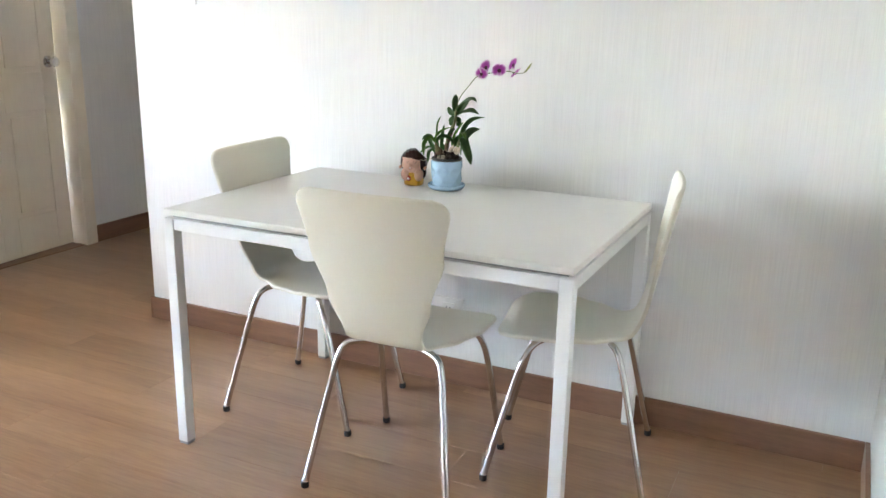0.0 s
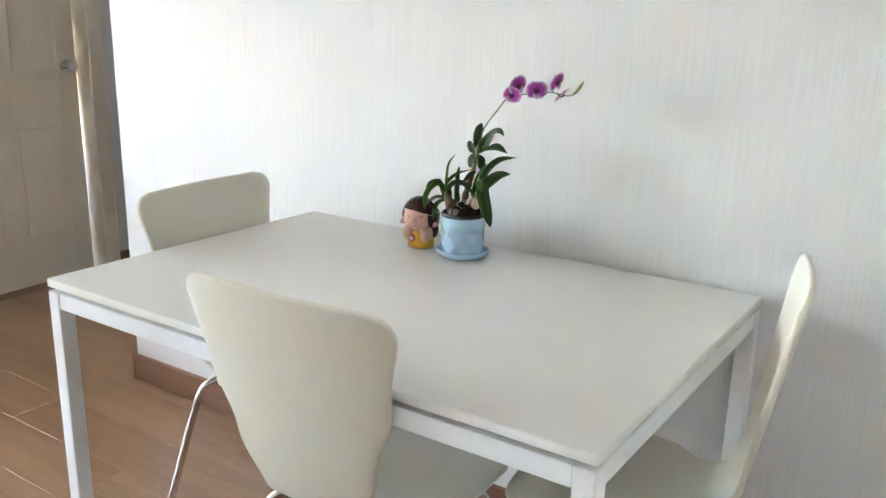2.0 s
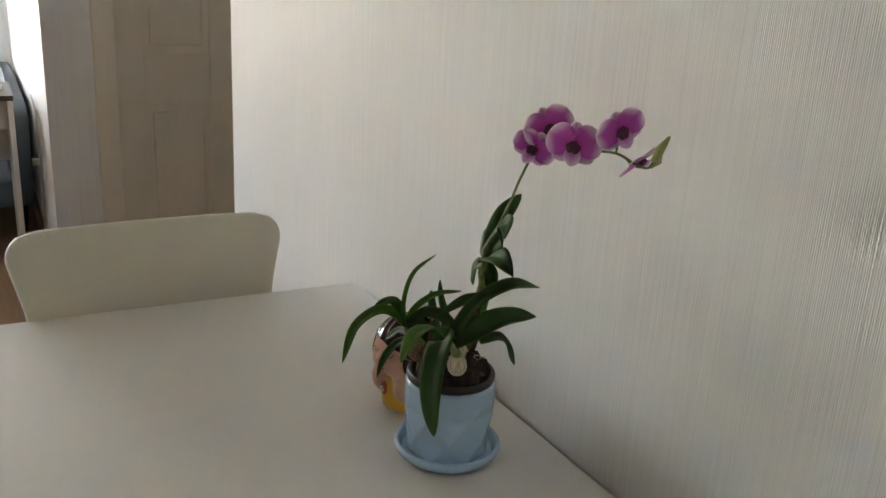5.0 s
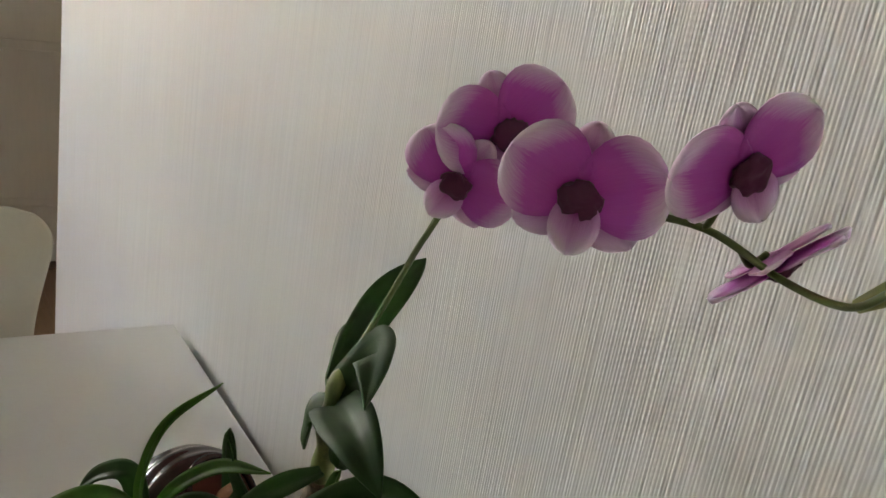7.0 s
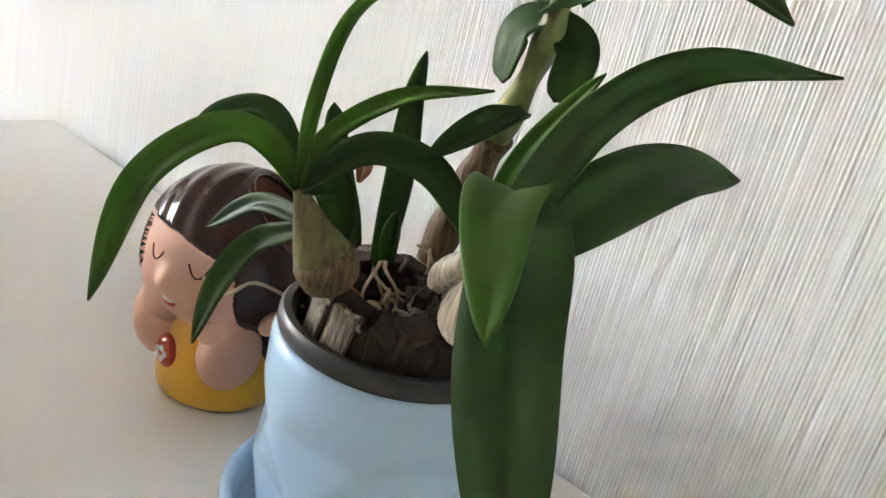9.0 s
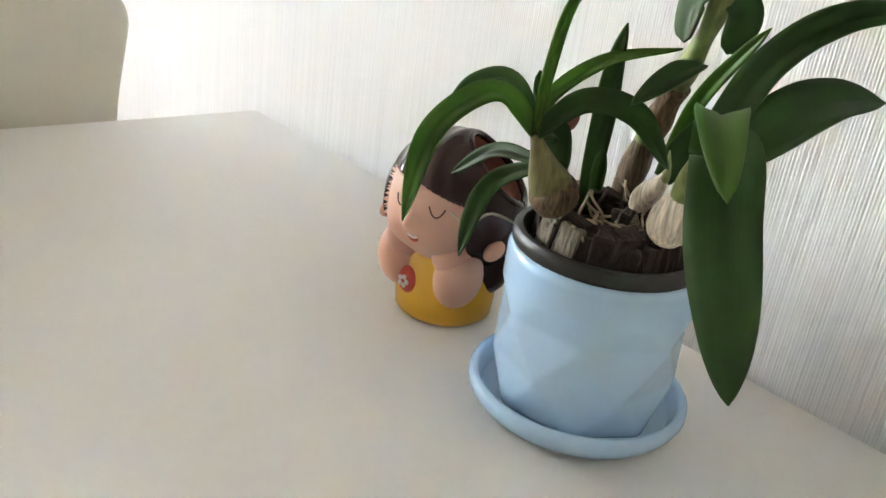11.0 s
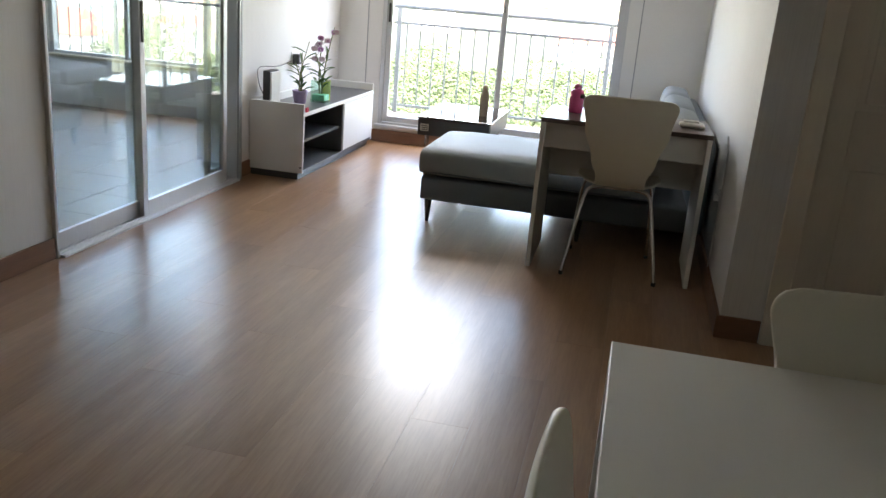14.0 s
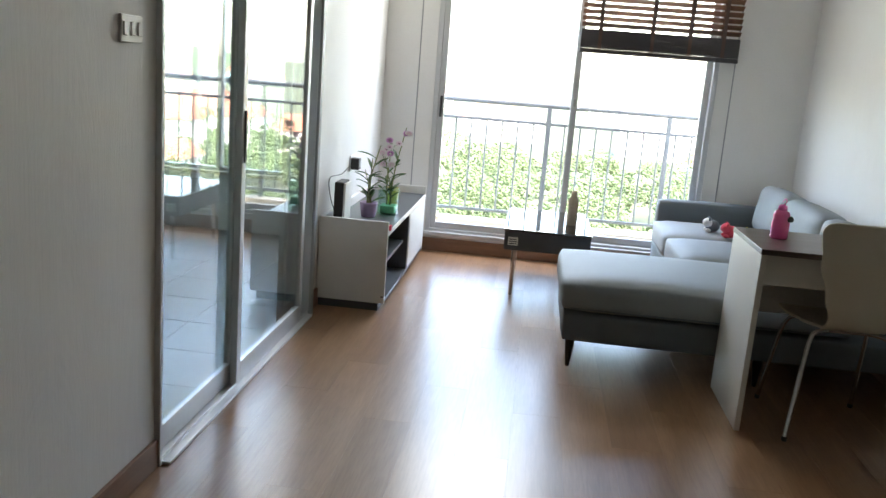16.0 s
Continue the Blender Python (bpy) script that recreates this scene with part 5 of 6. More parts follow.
def small_orchid(name, at, pot, label, tall, lean, tint):
    x, y, z = at
    o = thing(name, at, label, "plant")
    if pot == "purple_pot":
        b = bmesh.new()
        prof = [(0.036, 0), (0.040, 0.004), (0.046, 0.035), (0.050, 0.07), (0.052, 0.085), (0.048, 0.088), (0.045, 0.075), (0.02, 0.072)]
        lathe(b, at, prof, 24)
        for i, v in enumerate(b.verts):
            d = (v.co - Vector(at)).xy
            k = 1 + 0.045 * math.sin(8 * math.atan2(d.y, d.x) + 60 * (v.co.z - z))
            v.co.x, v.co.y = x + d.x * k, y + d.y * k
        part("pot_body", b, pot, o, "lilac pot with swirled ribs", smooth=True)
    else:
        g = bmesh.new()
        box(g, x - 0.055, x + 0.055, y - 0.055, y + 0.055, z, z + 0.15, 0.004)
        part("vase_body", g, "green_glass", o, "square green glass vase")
        gb = bmesh.new()
        box(gb, x - 0.048, x + 0.048, y - 0.048, y + 0.048, z + 0.008, z + 0.055, 0.008)
        part("gel_beads", gb, "gel", o, "green water beads")
    rnd = random.Random(int(tall * 1000))
    for k in range(3):
        a = rnd.uniform(0, 6.28)
        h = tall * (0.66, 0.82, 1.0)[k]
        top = Vector((x + lean * (k - 0.8) + 0.015 * math.cos(a), y + 0.03 * (k - 1), z + h))
        path = smooth_path([(x + 0.012 * math.cos(a), y + 0.012 * math.sin(a), z + 0.05), (x + 0.02 * math.cos(a) + lean * 0.3 * (k - 1), y + 0.02 * math.sin(a), z + h * 0.5), top], 8)
        part("cane", tube(bmesh.new(), path, lambda t: 0.0052 - 0.0028 * t, 8), "cane", o, smooth=True)
        for j in range(6):
            p = path[3 + j * (9 if tint else 12) // 6]
            an = a + 2.6 * j + rnd.uniform(-0.4, 0.4)
            d = Vector((math.cos(an), math.sin(an), rnd.uniform(0.6, 1.2))).normalized()
            ln = rnd.uniform(0.08, 0.115)
            part("leaf", blade(bmesh.new(), p, p + d * ln * 0.6, p + d * ln + Vector((0.3 * d.x, 0.3 * d.y, -0.2)) * ln, 0.0095, (-d.x, -d.y, 0.8), 0.3, 0.7, n=8), "leaf", o, smooth=True, solid=0.001)
        if tint:
            for j in range(4 if k < 2 else 2):
                q = top + Vector((rnd.uniform(-0.045, 0.045), rnd.uniform(-0.03, 0.03), rnd.uniform(-0.055, 0.02)))
                part("pedicel", tube(bmesh.new(), [top - Vector((0, 0, 0.03)), q], 0.0013, 6), "spike", o)
                bloom(o, q, (0.35 + rnd.uniform(-0.3, 0.3), -0.85, rnd.uniform(-0.2, 0.3)), 0.024, material=tint[(k + j) % len(tint)], lip="petal_white" if k % 2 else "plush_white")
    return o


small_orchid("orchid", (-3.055, 5.43, CT), "purple_pot", "leafy orchid in a lilac ribbed pot", 0.42, 0.05, ())
small_orchid("orchid", (-2.965, 5.59, CT), "vase", "white and pink orchids in a green glass vase", 0.52, 0.06, ("petal_white", "petal_white", "petal_lip"))
cd = bmesh.new()
box(cd, -2.995, -2.925, 5.675, 5.682, CT, CT + 0.15, 0.001)
single("card", cd, "plush_yellow", (-2.955, 5.68, CT), "small yellow card behind the vase", "card")
rc = bmesh.new()
box(rc, -2.865, -2.852, 5.055, 5.09, CT + 0.001, CT + 0.03, 0.003)
single("eraser", rc, "plush_red", (-2.855, 5.07, CT), "small red block on the cabinet corner", "eraser")


# ---- coffee table and what stands on it ----
def coffee_table():
    x0, x1, y0, y1, z = -2.26, -1.73, 5.62, 6.43, 0.42
    t = thing("coffee_table", ((x0 + x1) / 2, (y0 + y1) / 2, 0), "black glass-topped coffee table on thin legs", "table")
    part("tabletop", new_box(x0, x1, y0, y1, z - 0.012, z, 0.003), "black_gloss", t, "black mirror-like glass top")
    for n, b in (("apron", (x0 + 0.012, x1 - 0.012, y0 + 0.006, y0 + 0.024)), ("apron", (x0 + 0.012, x1 - 0.012, y1 - 0.024, y1 - 0.006)),
                 ("apron", (x0 + 0.006, x0 + 0.012, y0 + 0.024, y1 - 0.024)), ("apron", (x1 - 0.012, x1 - 0.006, y0 + 0.024, y1 - 0.024))):
        part(n, new_box(*b, z - 0.13, z - 0.012, 0.002), "grey_board", t, "dark drawer apron")
    part("sticker", new_box(x0 + 0.03, x0 + 0.09, y0 + 0.004, y0 + 0.0055, z - 0.10, z - 0.05), "label_white", t, "small white sticker")
    for i in range(3):
        part("sticker_print", new_box(x0 + 0.036, x0 + 0.082, y0 + 0.0032, y0 + 0.0038, z - 0.092 + i * 0.013, z - 0.087 + i * 0.013), "ink", t)
    for x in (x0 + 0.07, x1 - 0.07):
        for y in (y0 + 0.06, y1 - 0.06):
            part("leg", lathe(bmesh.new(), (x, y, 0), [(0.011, 0), (0.012, 0.004), (0.015, z - 0.13)], 14), "chrome", t, "thin steel leg", smooth=True, sharp=50)


coffee_table()
single("bottle", lathe(bmesh.new(), (-1.85, 5.96, 0.42), [(0.030, 0), (0.034, 0.006), (0.035, 0.05), (0.030, 0.09), (0.033, 0.13), (0.030, 0.165), (0.018, 0.185), (0.021, 0.20), (0.016, 0.215), (0.006, 0.22)], 24), "tan",
       (-1.85, 5.96, 0.42), "tan stoneware bottle on the coffee table", "bottle", smooth=True)


# ---- corner sofa ----
def cushion(x0, x1, y0, y1, z0, z1, r=0.035, puff=0.012):
    bm = bmesh.new()
    box(bm, x0, x1, y0, y1, z0, z1)
    bmesh.ops.subdivide_edges(bm, edges=bm.edges[:], cuts=7, use_grid_fill=True)
    cx, cy, cz = (x0 + x1) / 2, (y0 + y1) / 2, (z0 + z1) / 2
    hx, hy, hz = (x1 - x0) / 2, (y1 - y0) / 2, (z1 - z0) / 2
    for v in bm.verts:
        p = [v.co.x - cx, v.co.y - cy, v.co.z - cz]
        h = (hx, hy, hz)
        q = [max(-h[k] + r, min(h[k] - r, p[k])) for k in range(3)]
        d = Vector([p[k] - q[k] for k in range(3)])
        if d.length > 1e-6:
            d = d.normalized() * r
        u = [p[k] / h[k] for k in range(3)]
        bulge = puff * (1 - u[0] ** 2) * (1 - u[1] ** 2) if abs(u[2]) > 0.99 else 0.0
        v.co = Vector((cx + q[0] + d.x, cy + q[1] + d.y, cz + q[2] + d.z + math.copysign(bulge, p[2])))
    for v in bm.verts:
        v.co += Vector((1, 1, 1)) * 0.0025 * noise.noise(v.co * 7)
    return bm


def corner_sofa():
    s = thing("sofa", (-1.055, 5.475, 0), "grey fabric corner sofa with a chaise end", "sofa")
    # Bases, armrest and backrest: the cushions' fabric, its shade put into the colour.
    part("chaise_base", cushion(-1.915, -0.40, 4.435, 5.235, 0.13, 0.275, 0.02, 0), "fabric_dark", s, "grey chaise base, coloured darker for shade", smooth=True)
    ch = part("chaise_cushion", cushion(-1.94, -0.62, 4.415, 5.245, 0.272, 0.43, 0.05, 0.012), "fabric", s, "thick grey chaise cushion", smooth=True)
    part("piping", tube(bmesh.new(), [(-1.895, 4.411, 0.30), (-1.355, 4.409, 0.30), (-0.65, 4.411, 0.30)], 0.004, 8), "fabric_dark", ch, smooth=True)
    part("seat_base", cushion(-1.255, -0.40, 5.235, 6.575, 0.13, 0.27, 0.02, 0), "fabric_dark", s, "grey seat base, coloured darker for shade", smooth=True)
    part("seat_cushion", cushion(-1.275, -0.60, 5.24, 5.905, 0.268, 0.425, 0.045), "fabric", s, "grey seat cushion", smooth=True)
    part("seat_cushion", cushion(-1.275, -0.60, 5.905, 6.525, 0.268, 0.425, 0.045), "fabric", s, "grey seat cushion", smooth=True)
    part("armrest", cushion(-1.245, -0.42, 6.525, 6.65, 0.13, 0.56, 0.04, 0), "fabric_dark", s, "grey armrest, coloured darker for shade", smooth=True)
    part("backrest", cushion(-0.45, -0.335, 4.435, 6.65, 0.13, 0.64, 0.04, 0), "fabric_dark", s, "grey backrest, coloured darker for shade", smooth=True)
    for y0, y1, t in ((4.495, 5.215, 3), (5.225, 5.915, 0), (5.925, 6.515, -2)):
        b = cushion(-0.64, -0.445, y0, y1, 0.41, 0.715, 0.06, 0.01)
        bmesh.ops.rotate(b, verts=b.verts, cent=(-0.5, (y0 + y1) / 2, 0.41), matrix=Matrix.Rotation(radians(8), 3, "Y"))
        part("back_cushion", b, "fabric", s, "soft grey back cushion", smooth=True)
    for x, y in ((-1.87, 4.48), (-1.87, 5.185), (-1.005, 4.48), (-1.185, 6.525), (-0.40, 6.575), (-0.40, 4.48)):
        lg = bmesh.new()
        lathe(lg, (x, y, 0), [(0.009, 0), (0.010, 0.003), (0.020, 0.10), (0.024, 0.145)], 12)
        part("leg", lg, "black_leg", s, "short black tapered leg", smooth=True, sharp=50)


corner_sofa()


def plush(name, at, mats, label):
    x, y, z = at
    bm = bmesh.new()
    blob(bm, (x, y, z + 0.038), (0.045, 0.038, 0.040), sub=3, mi=0, rough=0.08)
    blob(bm, (x - 0.038, y - 0.024, z + 0.062), (0.031, 0.031, 0.029), sub=3, mi=1, rough=0.08)
    for k in (-1, 1):
        blob(bm, (x - 0.030, y - 0.024 + k * 0.023, z + 0.086), (0.009, 0.009, 0.014), sub=2, mi=0)
        blob(bm, (x - 0.030, y + k * 0.027, z + 0.012), (0.019, 0.013, 0.013), sub=2, mi=1)
    single(name, bm, list(mats), at, label, "toy", "toys on the sofa", smooth=True)


plush("soft_toy", (-0.95, 6.12, 0.435), ("fabric_dark", "plush_white"), "small white and grey soft toy on the sofa")
plush("soft_toy", (-0.87, 5.96, 0.435), ("plush_red", "plush_red"), "small red soft toy on the sofa")
plush("soft_toy", (-0.78, 5.82, 0.435), ("plush_yellow", "plush_yellow"), "small yellow soft toy on the sofa")


# ---- desk ----
def desk():
    x0, x1, y0, y1, z = -1.215, -0.42, 3.915, 4.41, 0.75
    d = thing("desk", ((x0 + x1) / 2, (y0 + y1) / 2, 0), "white panel desk with a dark brown top", "desk")
    part("desktop", new_box(x0 - 0.003, x1 + 0.003, y0 - 0.003, y1, z - 0.022, z, 0.002), "dark_board", d, "dark brown laminate top")
    for x in (x0, x1 - 0.022):
        part("side_panel", new_box(x, x + 0.022, y0, y1 - 0.002, 0.0, z - 0.022, 0.0015), "white_board", d, "white side panel")
    part("drawer_front", new_box(x0 + 0.023, x1 - 0.023, y0 + 0.045, y0 + 0.063, z - 0.148, z - 0.025, 0.002), "white_board", d, "white drawer front")
    part("drawer_box", new_box(x0 + 0.04, x1 - 0.04, y0 + 0.063, y1 - 0.08, z - 0.135, z - 0.03), "white_board", d)
    part("back_panel", new_box(x0 + 0.022, x1 - 0.022, y1 - 0.05, y1 - 0.034, z - 0.36, z - 0.023, 0.001), "white_board", d, "white modesty panel")


desk()


def sprayer():
    c = (-1.08, 4.21, 0.75)
    s = thing("bottle", c, "bright pink plastic bottle on the desk", "bottle")
    part("bottle_body", lathe(bmesh.new(), c, [(0.032, 0), (0.036, 0.004), (0.036, 0.06), (0.033, 0.08), (0.034, 0.098), (0.028, 0.113), (0.017, 0.118)], 28), "pink", s, smooth=True, sharp=50)
    part("cap", lathe(bmesh.new(), (c[0], c[1], c[2] + 0.118), [(0.017, 0), (0.019, 0.004), (0.017, 0.018), (0.006, 0.024)], 20), "pink", s, "pink cap", smooth=True)
    part("loop", tube(bmesh.new(), smooth_path([(c[0], c[1], c[2] + 0.138), (c[0] + 0.012, c[1], c[2] + 0.156), (c[0] + 0.004, c[1], c[2] + 0.165), (c[0] - 0.004, c[1], c[2] + 0.15)], 4), 0.002, 6), "pink", s, "thin pink loop")
    part("badge", lathe(bmesh.new(), (c[0] + 0.03, c[1] - 0.022, c[2] + 0.075), [(0.012, 0), (0.014, 0.012), (0.008, 0.022)], 14), "ink", s, "dark round badge")


sprayer()
pk = thing("tissue_packet", (-0.51, 4.13, 0.75), "white soft packet with two small stacked boxes", "packet")
part("packet", cushion(-0.57, -0.45, 4.08, 4.17, 0.75, 0.772, 0.010, 0.003), "label_white", pk, smooth=True)
part("packet_flap", new_box(-0.55, -0.48, 4.1, 4.15, 0.7745, 0.782, 0.002), "white_plastic", pk)
hd = thing("clip", (-0.77, 4.2, 0.75), "small black clip on the desk", "clip")
part("body", new_box(-0.795, -0.74, 4.18, 4.215, 0.75, 0.762, 0.003), "black_plastic", hd)
part("peg", new_box(-0.762, -0.745, 4.19, 4.206, 0.762, 0.79, 0.003), "black_plastic", hd)
cable = tube(bmesh.new(), smooth_path([(-0.345, 4.02, 0.74), (-0.335, 4, 0.66), (-0.33, 4.03, 0.5), (-0.335, 3.99, 0.3), (-0.335, 4.02, 0.09), (-0.335, 4.17, 0.006)], 8), 0.003, 8)
single("cable", cable, "white_plastic", (-0.335, 4.02, 0), "white cable hanging beside the desk", "cable", smooth=True)
so = thing("wall_socket", (XR, 4.06, 0.42), "white socket beside the desk", "socket")
part("plate", new_box(XR - 0.010, XR, 4.03, 4.11, 0.40, 0.47, 0.003), "white_plastic", so)
part("plug", new_box(XR - 0.035, XR - 0.010, 4.05, 4.08, 0.42, 0.45, 0.004), "white_plastic", so, "white plug")


# ---- wooden blind ----
def blind():
    x0, x1, z0 = -1.89, -0.83, 1.505
    b = thing("window_blind", ((x0 + x1) / 2, YB - 0.04, z0), "half-raised brown wooden slat blind", "blind")
    # Bar and stack take the backlit dark tone instead of the slats' brown.
    part("bottom_bar", new_box(x0, x1, YB - 0.075, YB - 0.02, z0, z0 + 0.03, 0.004), "blind_stack", b, "bottom bar, coloured dark as if backlit")
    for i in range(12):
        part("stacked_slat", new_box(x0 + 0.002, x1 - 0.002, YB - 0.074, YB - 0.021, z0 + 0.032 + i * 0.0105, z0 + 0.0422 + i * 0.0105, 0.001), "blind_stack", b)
    sl = new_box(-0.53, 0.53, -0.025, 0.025, -0.0015, 0.0015, 0.001)
    me = finish(sl, "slat", "blind_wood")
    n = 14
    for i in range(n):
        o = new("slat", me)
        o.parent = b
        o.matrix_basis = pose(0, -0.008, 0.19 + i * 0.042, -32, 0, 0)
    for x in (x0 + 0.13, (x0 + x1) / 2 - 0.05, (x0 + x1) / 2 + 0.2, x1 - 0.11):
        for dy in (-0.074, -0.022):
            part("ladder_tape", new_box(x - 0.012, x + 0.012, YB + dy - 0.001, YB + dy, z0 + 0.03, z0 + 0.80), "tape", b, "brown ladder tape")
    part("head_rail", new_box(x0, x1, YB - 0.075, YB - 0.015, z0 + 0.80, z0 + 0.86, 0.003), "blind_wood", b, "brown head rail")


blind()


# ---- balcony ----
single("balcony_floor", new_box(KX0 - 1.0, 1.2, YB + 0.1, 7.85, -0.15, 0.02), "concrete", (0, 7.2, 0), "pale beige balcony floor", "floor", kind="structure")
single("balcony_kerb", new_box(KX0 - 1.0, 1.2, 7.57, 7.72, 0.021, 0.11, 0.008), "concrete", (0, 7.5, 0), "low beige kerb under the railing", "kerb", kind="structure")
pb = bmesh.new()
box(pb, -3.62, -3.36, 7.4, 7.80, 0.02, 1.12, 0.01)
single("balcony_pier", pb, "concrete", (-3.5, 7.5, 0), "beige plastered pier on the balcony", "pier", kind="structure")
pl = thing("planter_ledge", (-1.05, 7.2, 0.02), "long beige ledge on the balcony", "ledge")
part("ledge_body", new_box(-1.55, -0.60, 7.0, 7.25, 0.02, 0.20, 0.01), "concrete", pl)


def railing(x0, x1, label):
    y = 7.66
    r = thing("balcony_railing", ((x0 + x1) / 2, y, 0.11), label, "railing")
    part("top_rail", tube(bmesh.new(), [(x0, y, 1.085), (x1, y, 1.085)], 0.021, 12), "rail", r, smooth=True, sharp=50)
    part("upper_rail", new_box(x0, x1, y - 0.012, y + 0.012, 0.925, 0.95, 0.003), "rail", r)
    part("lower_rail", new_box(x0, x1, y - 0.012, y + 0.012, 0.17, 0.195, 0.003), "rail", r)
    n = int((x1 - x0) / 0.97)
    for i in range(n + 1):
        x = x0 + 0.05 + (x1 - x0 - 0.1) * i / n
        part("post", new_box(x - 0.02, x + 0.02, y - 0.015, y + 0.015, 0.11, 1.07, 0.003), "rail", r, "square grey post")
    m = int((x1 - x0) / 0.125)
    for i in range(1, m):
        x = x0 + (x1 - x0) * i / m
        part("baluster", lathe(bmesh.new(), (x, y, 0.19), [(0.0085, 0), (0.0085, 0.74)], 8), "rail", r)


railing(-3.05, 0.9, "grey painted steel balcony railing with thin balusters")
railing(-7.1, -3.65, "grey painted steel railing outside the tiled room")
tw = bmesh.new()
rows = []
for i in range(15):
    z = 1.06 - 0.045 * i
    rows.append([tw.verts.new((-4.05 + 0.018 * j + 0.004 * math.sin(i * 0.7), 7.43 + 0.012 * math.sin(j * 1.3 + i * 0.15), z)) for j in range(13)])
for u, v in zip(rows, rows[1:]):
    for j in range(12):
        tw.faces.new((u[j], u[j + 1], v[j + 1], v[j]))
rk = thing("drying_rail", (-4.2, 7.43, 1.06), "thin drying rail across the balcony with a towel", "rail")
part("bar", tube(bmesh.new(), [(-5.2, 7.43, 1.07), (-3.62, 7.43, 1.07)], 0.008, 8), "rail", rk)
part("towel", tw, "towel", rk, "hanging purple towel", smooth=True, solid=0.006)


# ---- outside ----
GZ = -24.0
gb = bmesh.new()
bmesh.ops.create_grid(gb, x_segments=24, y_segments=24, size=2400, matrix=Matrix.Translation((0, 0, GZ)))
single("ground", gb, "ground", (0, 0, GZ), "hazy green and pale ground far below", "ground", kind="structure")


def woods():
    rnd = random.Random(11)
    vs, fs = [], []
    oct_v = [Vector(q) for q in ((1, 0, 0), (-1, 0, 0), (0, 1, 0), (0, -1, 0), (0, 0, 1), (0, 0, -1))]
    oct_f = [(0, 2, 4), (2, 1, 4), (1, 3, 4), (3, 0, 4), (2, 0, 5), (1, 2, 5), (3, 1, 5), (0, 3, 5)]
    for k in range(760):
        y = 70 + 150 * rnd.random() ** 1.3
        x = rnd.uniform(-1.0, 0.7) * (0.6 * y + 20)
        h = rnd.uniform(4.0, 7.0) + 6.0 * rnd.random() ** 4
        r = h * rnd.uniform(0.38, 0.55)
        for j in range(150):
            a, b = rnd.uniform(0, 6.283), rnd.uniform(-0.5, 1.0)
            q = r * math.sqrt(max(0.05, 1 - b * b)) * rnd.uniform(0.5, 1.05)
            c = Vector((x + q * math.cos(a), y + q * math.sin(a), h * 0.68 + b * h * 0.34))
            s = rnd.uniform(0.14, 0.46)
            m = Euler((rnd.uniform(0, 3), rnd.uniform(0, 3), rnd.uniform(0, 3))).to_matrix()
            i0 = len(vs)
            for v in oct_v:
                vs.append(c + m @ (v * s * rnd.uniform(0.55, 1.1)))
            fs.extend([(p + i0, u + i0, w + i0) for p, u, w in oct_f])
    me = bpy.data.meshes.new("woods")
    me.from_pydata([tuple(v) for v in vs], [], fs)
    me.polygons.foreach_set("use_smooth", [True] * len(me.polygons))
    me.materials.append(M["woods"])
    o = new("woods", me)
    o.location = (0, 0, GZ)
    tagged(o, "broad belt of sunlit green trees below the balcony", "trees", kind="stuff")


woods()


def house(x, y, w, d, h, material, roof, gable):
    o = thing("house", (x, y, GZ), "far pale town building with rows of windows", "building", "town buildings")
    z = GZ
    part("wall", new_box(x - w / 2, x + w / 2, y - d / 2, y + d / 2, z, z + h), material, o)
    rb = bmesh.new()
    if gable:
        pts = [(x - w / 2 - 0.5, y - d / 2 - 0.5, z + h), (x + w / 2 + 0.5, y - d / 2 - 0.5, z + h), (x + w / 2 + 0.5, y + d / 2 + 0.5, z + h), (x - w / 2 - 0.5, y + d / 2 + 0.5, z + h),
               (x - w / 2 + 1, y, z + h + d * 0.3), (x + w / 2 - 1, y, z + h + d * 0.3)]
        v = [rb.verts.new(p) for p in pts]
        for f in ((0, 1, 5, 4), (2, 3, 4, 5), (1, 2, 5), (3, 0, 4), (3, 2, 1, 0)):
            rb.faces.new([v[k] for k in f])
    else:
        box(rb, x - w / 2 - 0.3, x + w / 2 + 0.3, y - d / 2 - 0.3, y + d / 2 + 0.3, z + h, z + h + 0.6)
    part("roof", rb, roof, o)
    nz, nx = max(1, int(h / 3.2)), max(2, int(w / 3.5))
    for i in range(nz):
        for j in range(nx):
            xc, zc = x - w / 2 + w * (j + 0.5) / nx, z + 1.2 + i * 3.1
            part("window", new_box(xc - 0.9, xc + 0.9, y - d / 2 - 0.12, y - d / 2 + 0.05, zc, zc + 1.5), "dark_pane", o)


rnd = random.Random(4)
for k in range(26):
    y = 190 + 32 * k + rnd.uniform(-8, 8)
    x = rnd.uniform(-0.62, 0.3) * y
    big = k % 4 == 3
    house(x, y, rnd.uniform(14, 30) * (1.3 if big else 1), rnd.uniform(9, 14), rnd.uniform(12, 24) if big else rnd.uniform(5, 9),
          "house_teal" if k % 7 == 2 else "house_wall", "roof_grey" if big or k % 3 == 0 else "roof_red", not big)
for k in range(46):
    y = 150 + 9 * k + rnd.uniform(-6, 6)
    house(-y * rnd.uniform(0.34, 0.95), y, rnd.uniform(9, 17), rnd.uniform(7, 11), rnd.uniform(5, 11), "house_teal" if k % 9 == 4 else "house_wall", "roof_grey" if k % 4 == 1 else "roof_red", k % 4 != 1)
for x, y in ((-38, 72), (-20, 60), (-6, 66), (14, 64)):
    house(x, y, 20, 9, 3.2, "house_wall", "roof_grey", False)


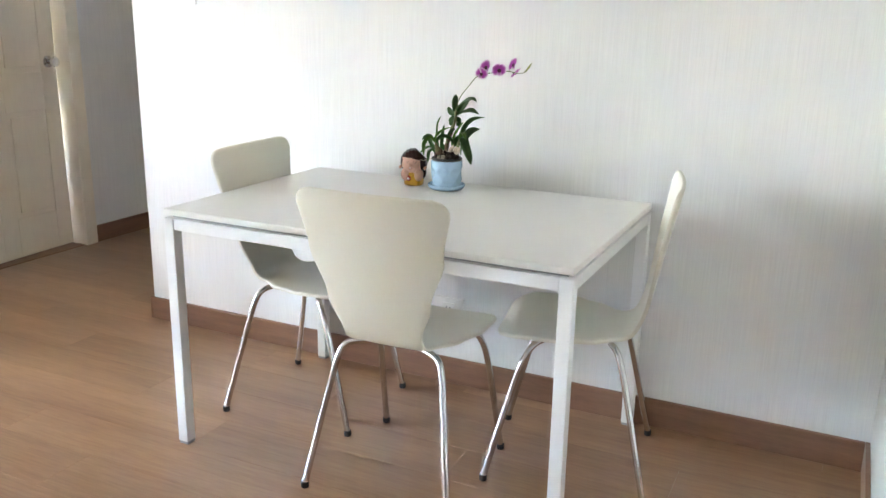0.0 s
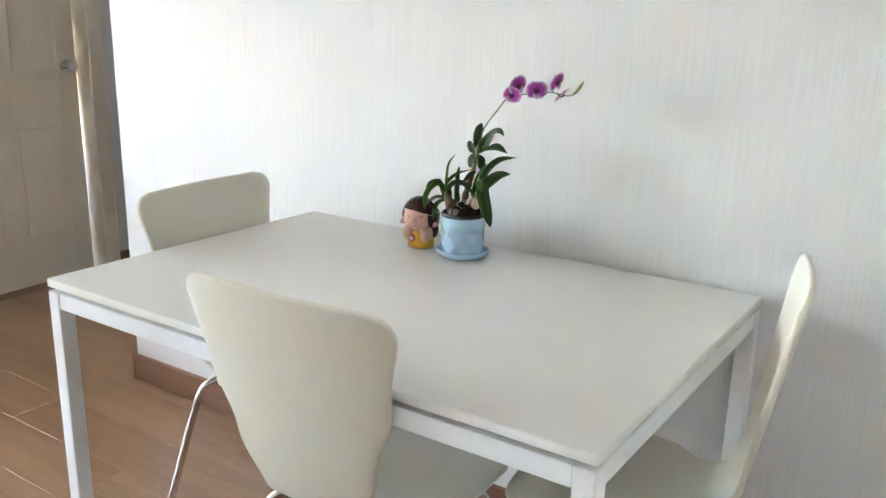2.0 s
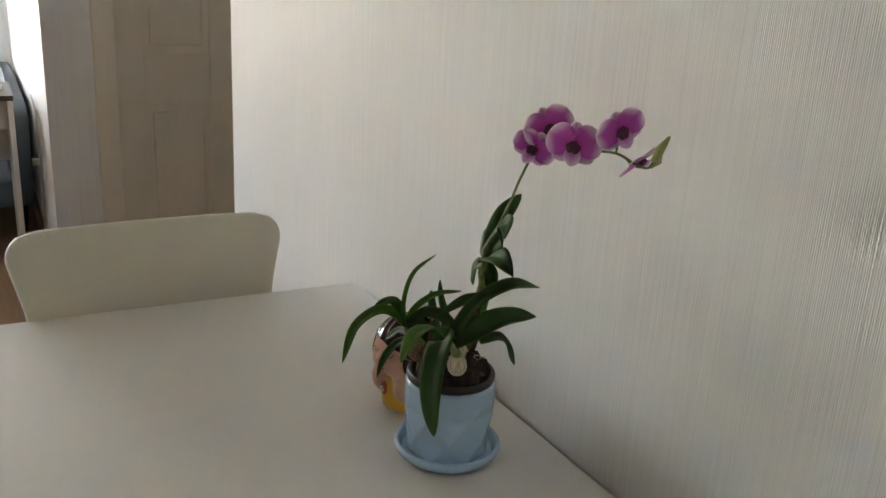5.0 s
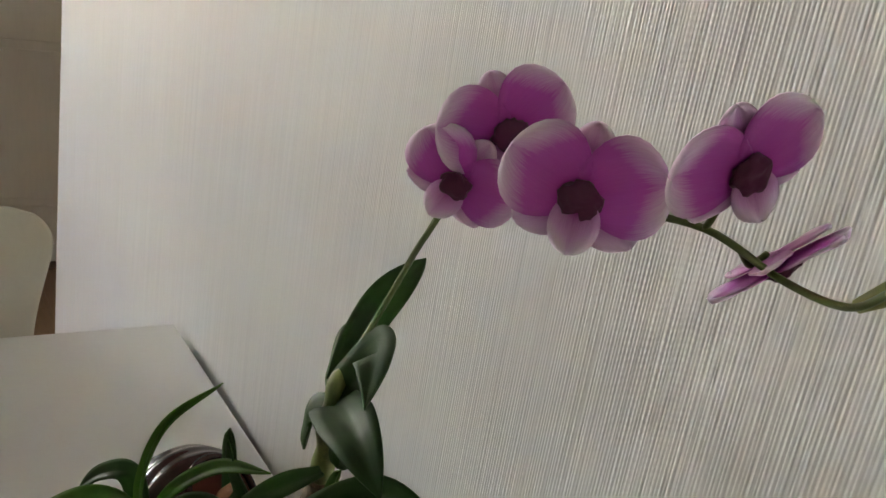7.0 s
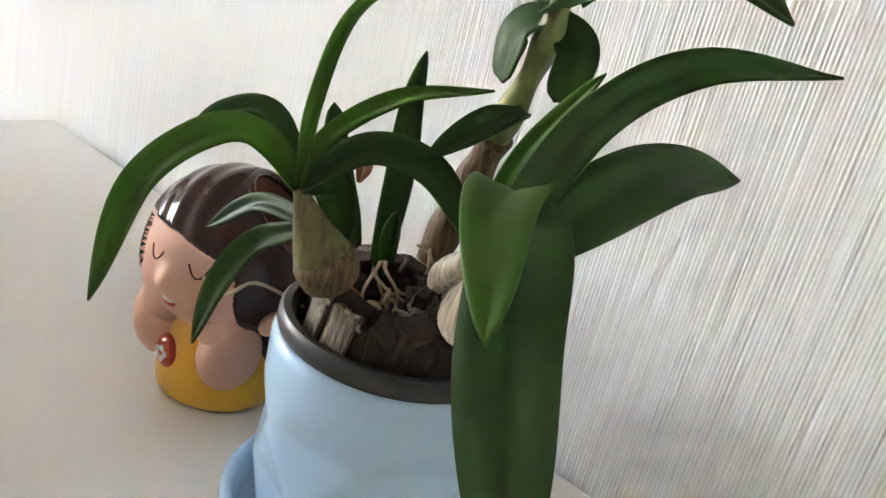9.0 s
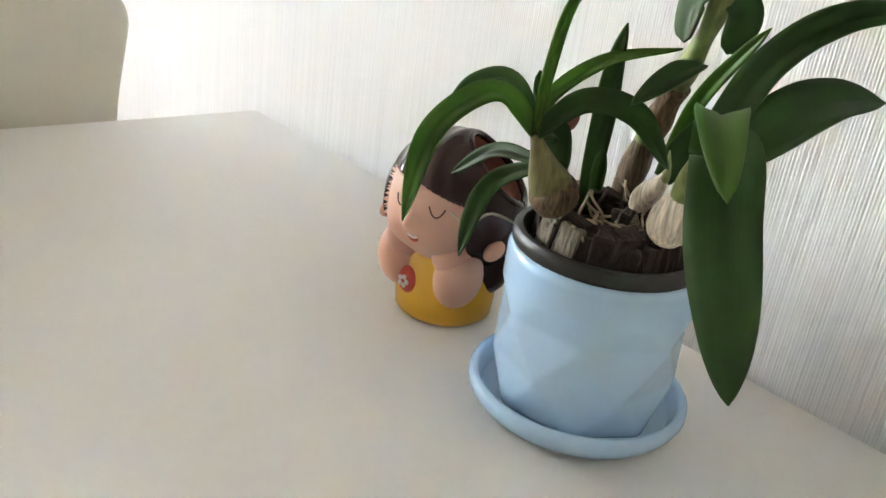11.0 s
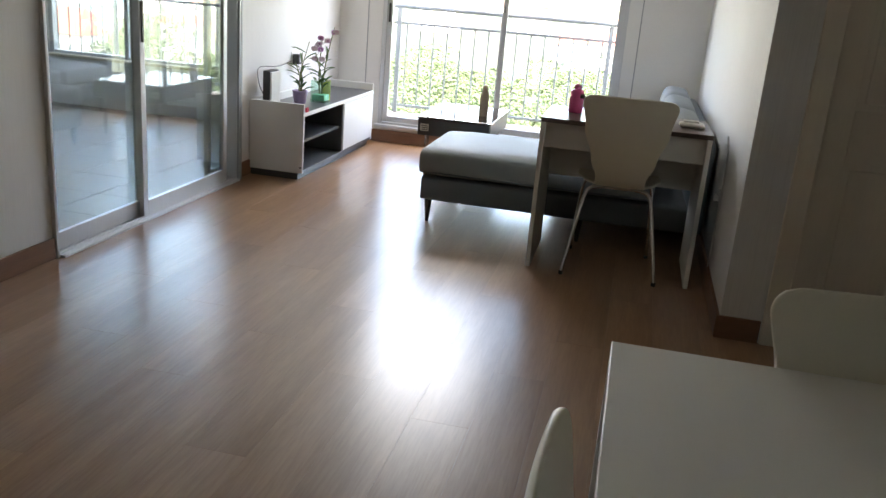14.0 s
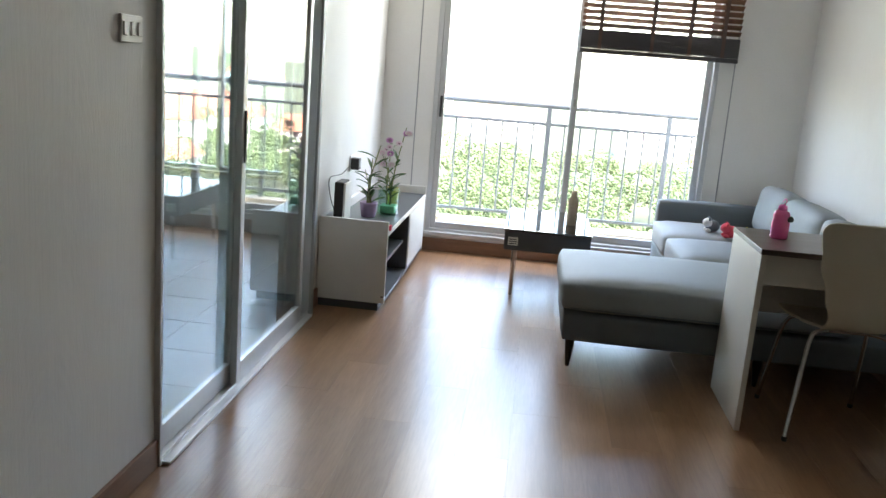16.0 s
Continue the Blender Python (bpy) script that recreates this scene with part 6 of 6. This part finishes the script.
def far_hill():
    bm = bmesh.new()
    cols = []
    for i in range(41):
        x = -1900 + 44 * i
        h = 120 * math.exp(-((x + 1150) / 420) ** 2) + 12 * noise.noise(Vector((x * 0.006, 0, 0)))
        cols.append([bm.verts.new((x, y, GZ + max(0.0, h) * k)) for y, k in ((1250, 0.0), (1330, 0.55), (1420, 1.0), (1600, 0.0))])
    for u, v in zip(cols, cols[1:]):
        for j in range(3):
            bm.faces.new((u[j], u[j + 1], v[j + 1], v[j]))
    single("hill", bm, "woods", (-1150, 1400, GZ), "wooded hill beyond the town", "hill", kind="structure", smooth=True)


far_hill()


# ---- floor pieces ----
def planks():
    me = finish(new_box(-0.0949, 0.0949, -0.5998, 0.5998, -0.010, 0.0, 0.0004, 1), "plank", "boards")
    cut = {}
    i = 0
    x = XL + 0.095
    while x < 1.25:
        y = YS - 0.6 + (0.0, 0.43, 0.81, 0.21, 0.62)[i % 5]
        while y < YB + 0.5:
            inside = y < YB + 0.5 and (x - 0.095 < XW or (y + 0.6 > 2.1 and y < YP + 1.6 and x < 1.3))
            if inside:
                lo, hi = max(y - 0.6, YS - 0.05), min(y + 0.6, YB + 0.05)
                if hi - lo > 1.19:
                    o = new("plank", me)
                elif hi - lo > 0.05:
                    key = round(hi - lo, 3)
                    if key not in cut:
                        cut[key] = finish(new_box(-0.0949, 0.0949, -key / 2 + 0.0002, key / 2 - 0.0002, -0.010, 0.0, 0.0004, 1), "plank", "boards")
                    o = new("plank", cut[key])
                else:
                    y += 1.2
                    continue
                o.parent = floor
                o.location = (x, (lo + hi) / 2, 0)
            y += 1.2
        x += 0.19
        i += 1


planks()
kf = thing("floor_tiled", (-4.3, 4.2, 0), "cream square floor tiles beyond the glass door", "floor", kind="structure")
part("grout_bed", new_box(KX0, XL - 0.1, 1.7, YB, -0.12, -0.006), "grout", kf)
tile = finish(new_box(-0.1975, 0.1975, -0.1975, 0.1975, -0.006, 0.0, 0.001, 1), "tile", "tile")
for i in range(7):
    for j in range(12):
        o = new("tile", tile)
        o.parent = kf
        o.location = (KX0 - kf.location.x + 0.2 + 0.4 * i, 1.9 - kf.location.y + 0.4 * j, 0)
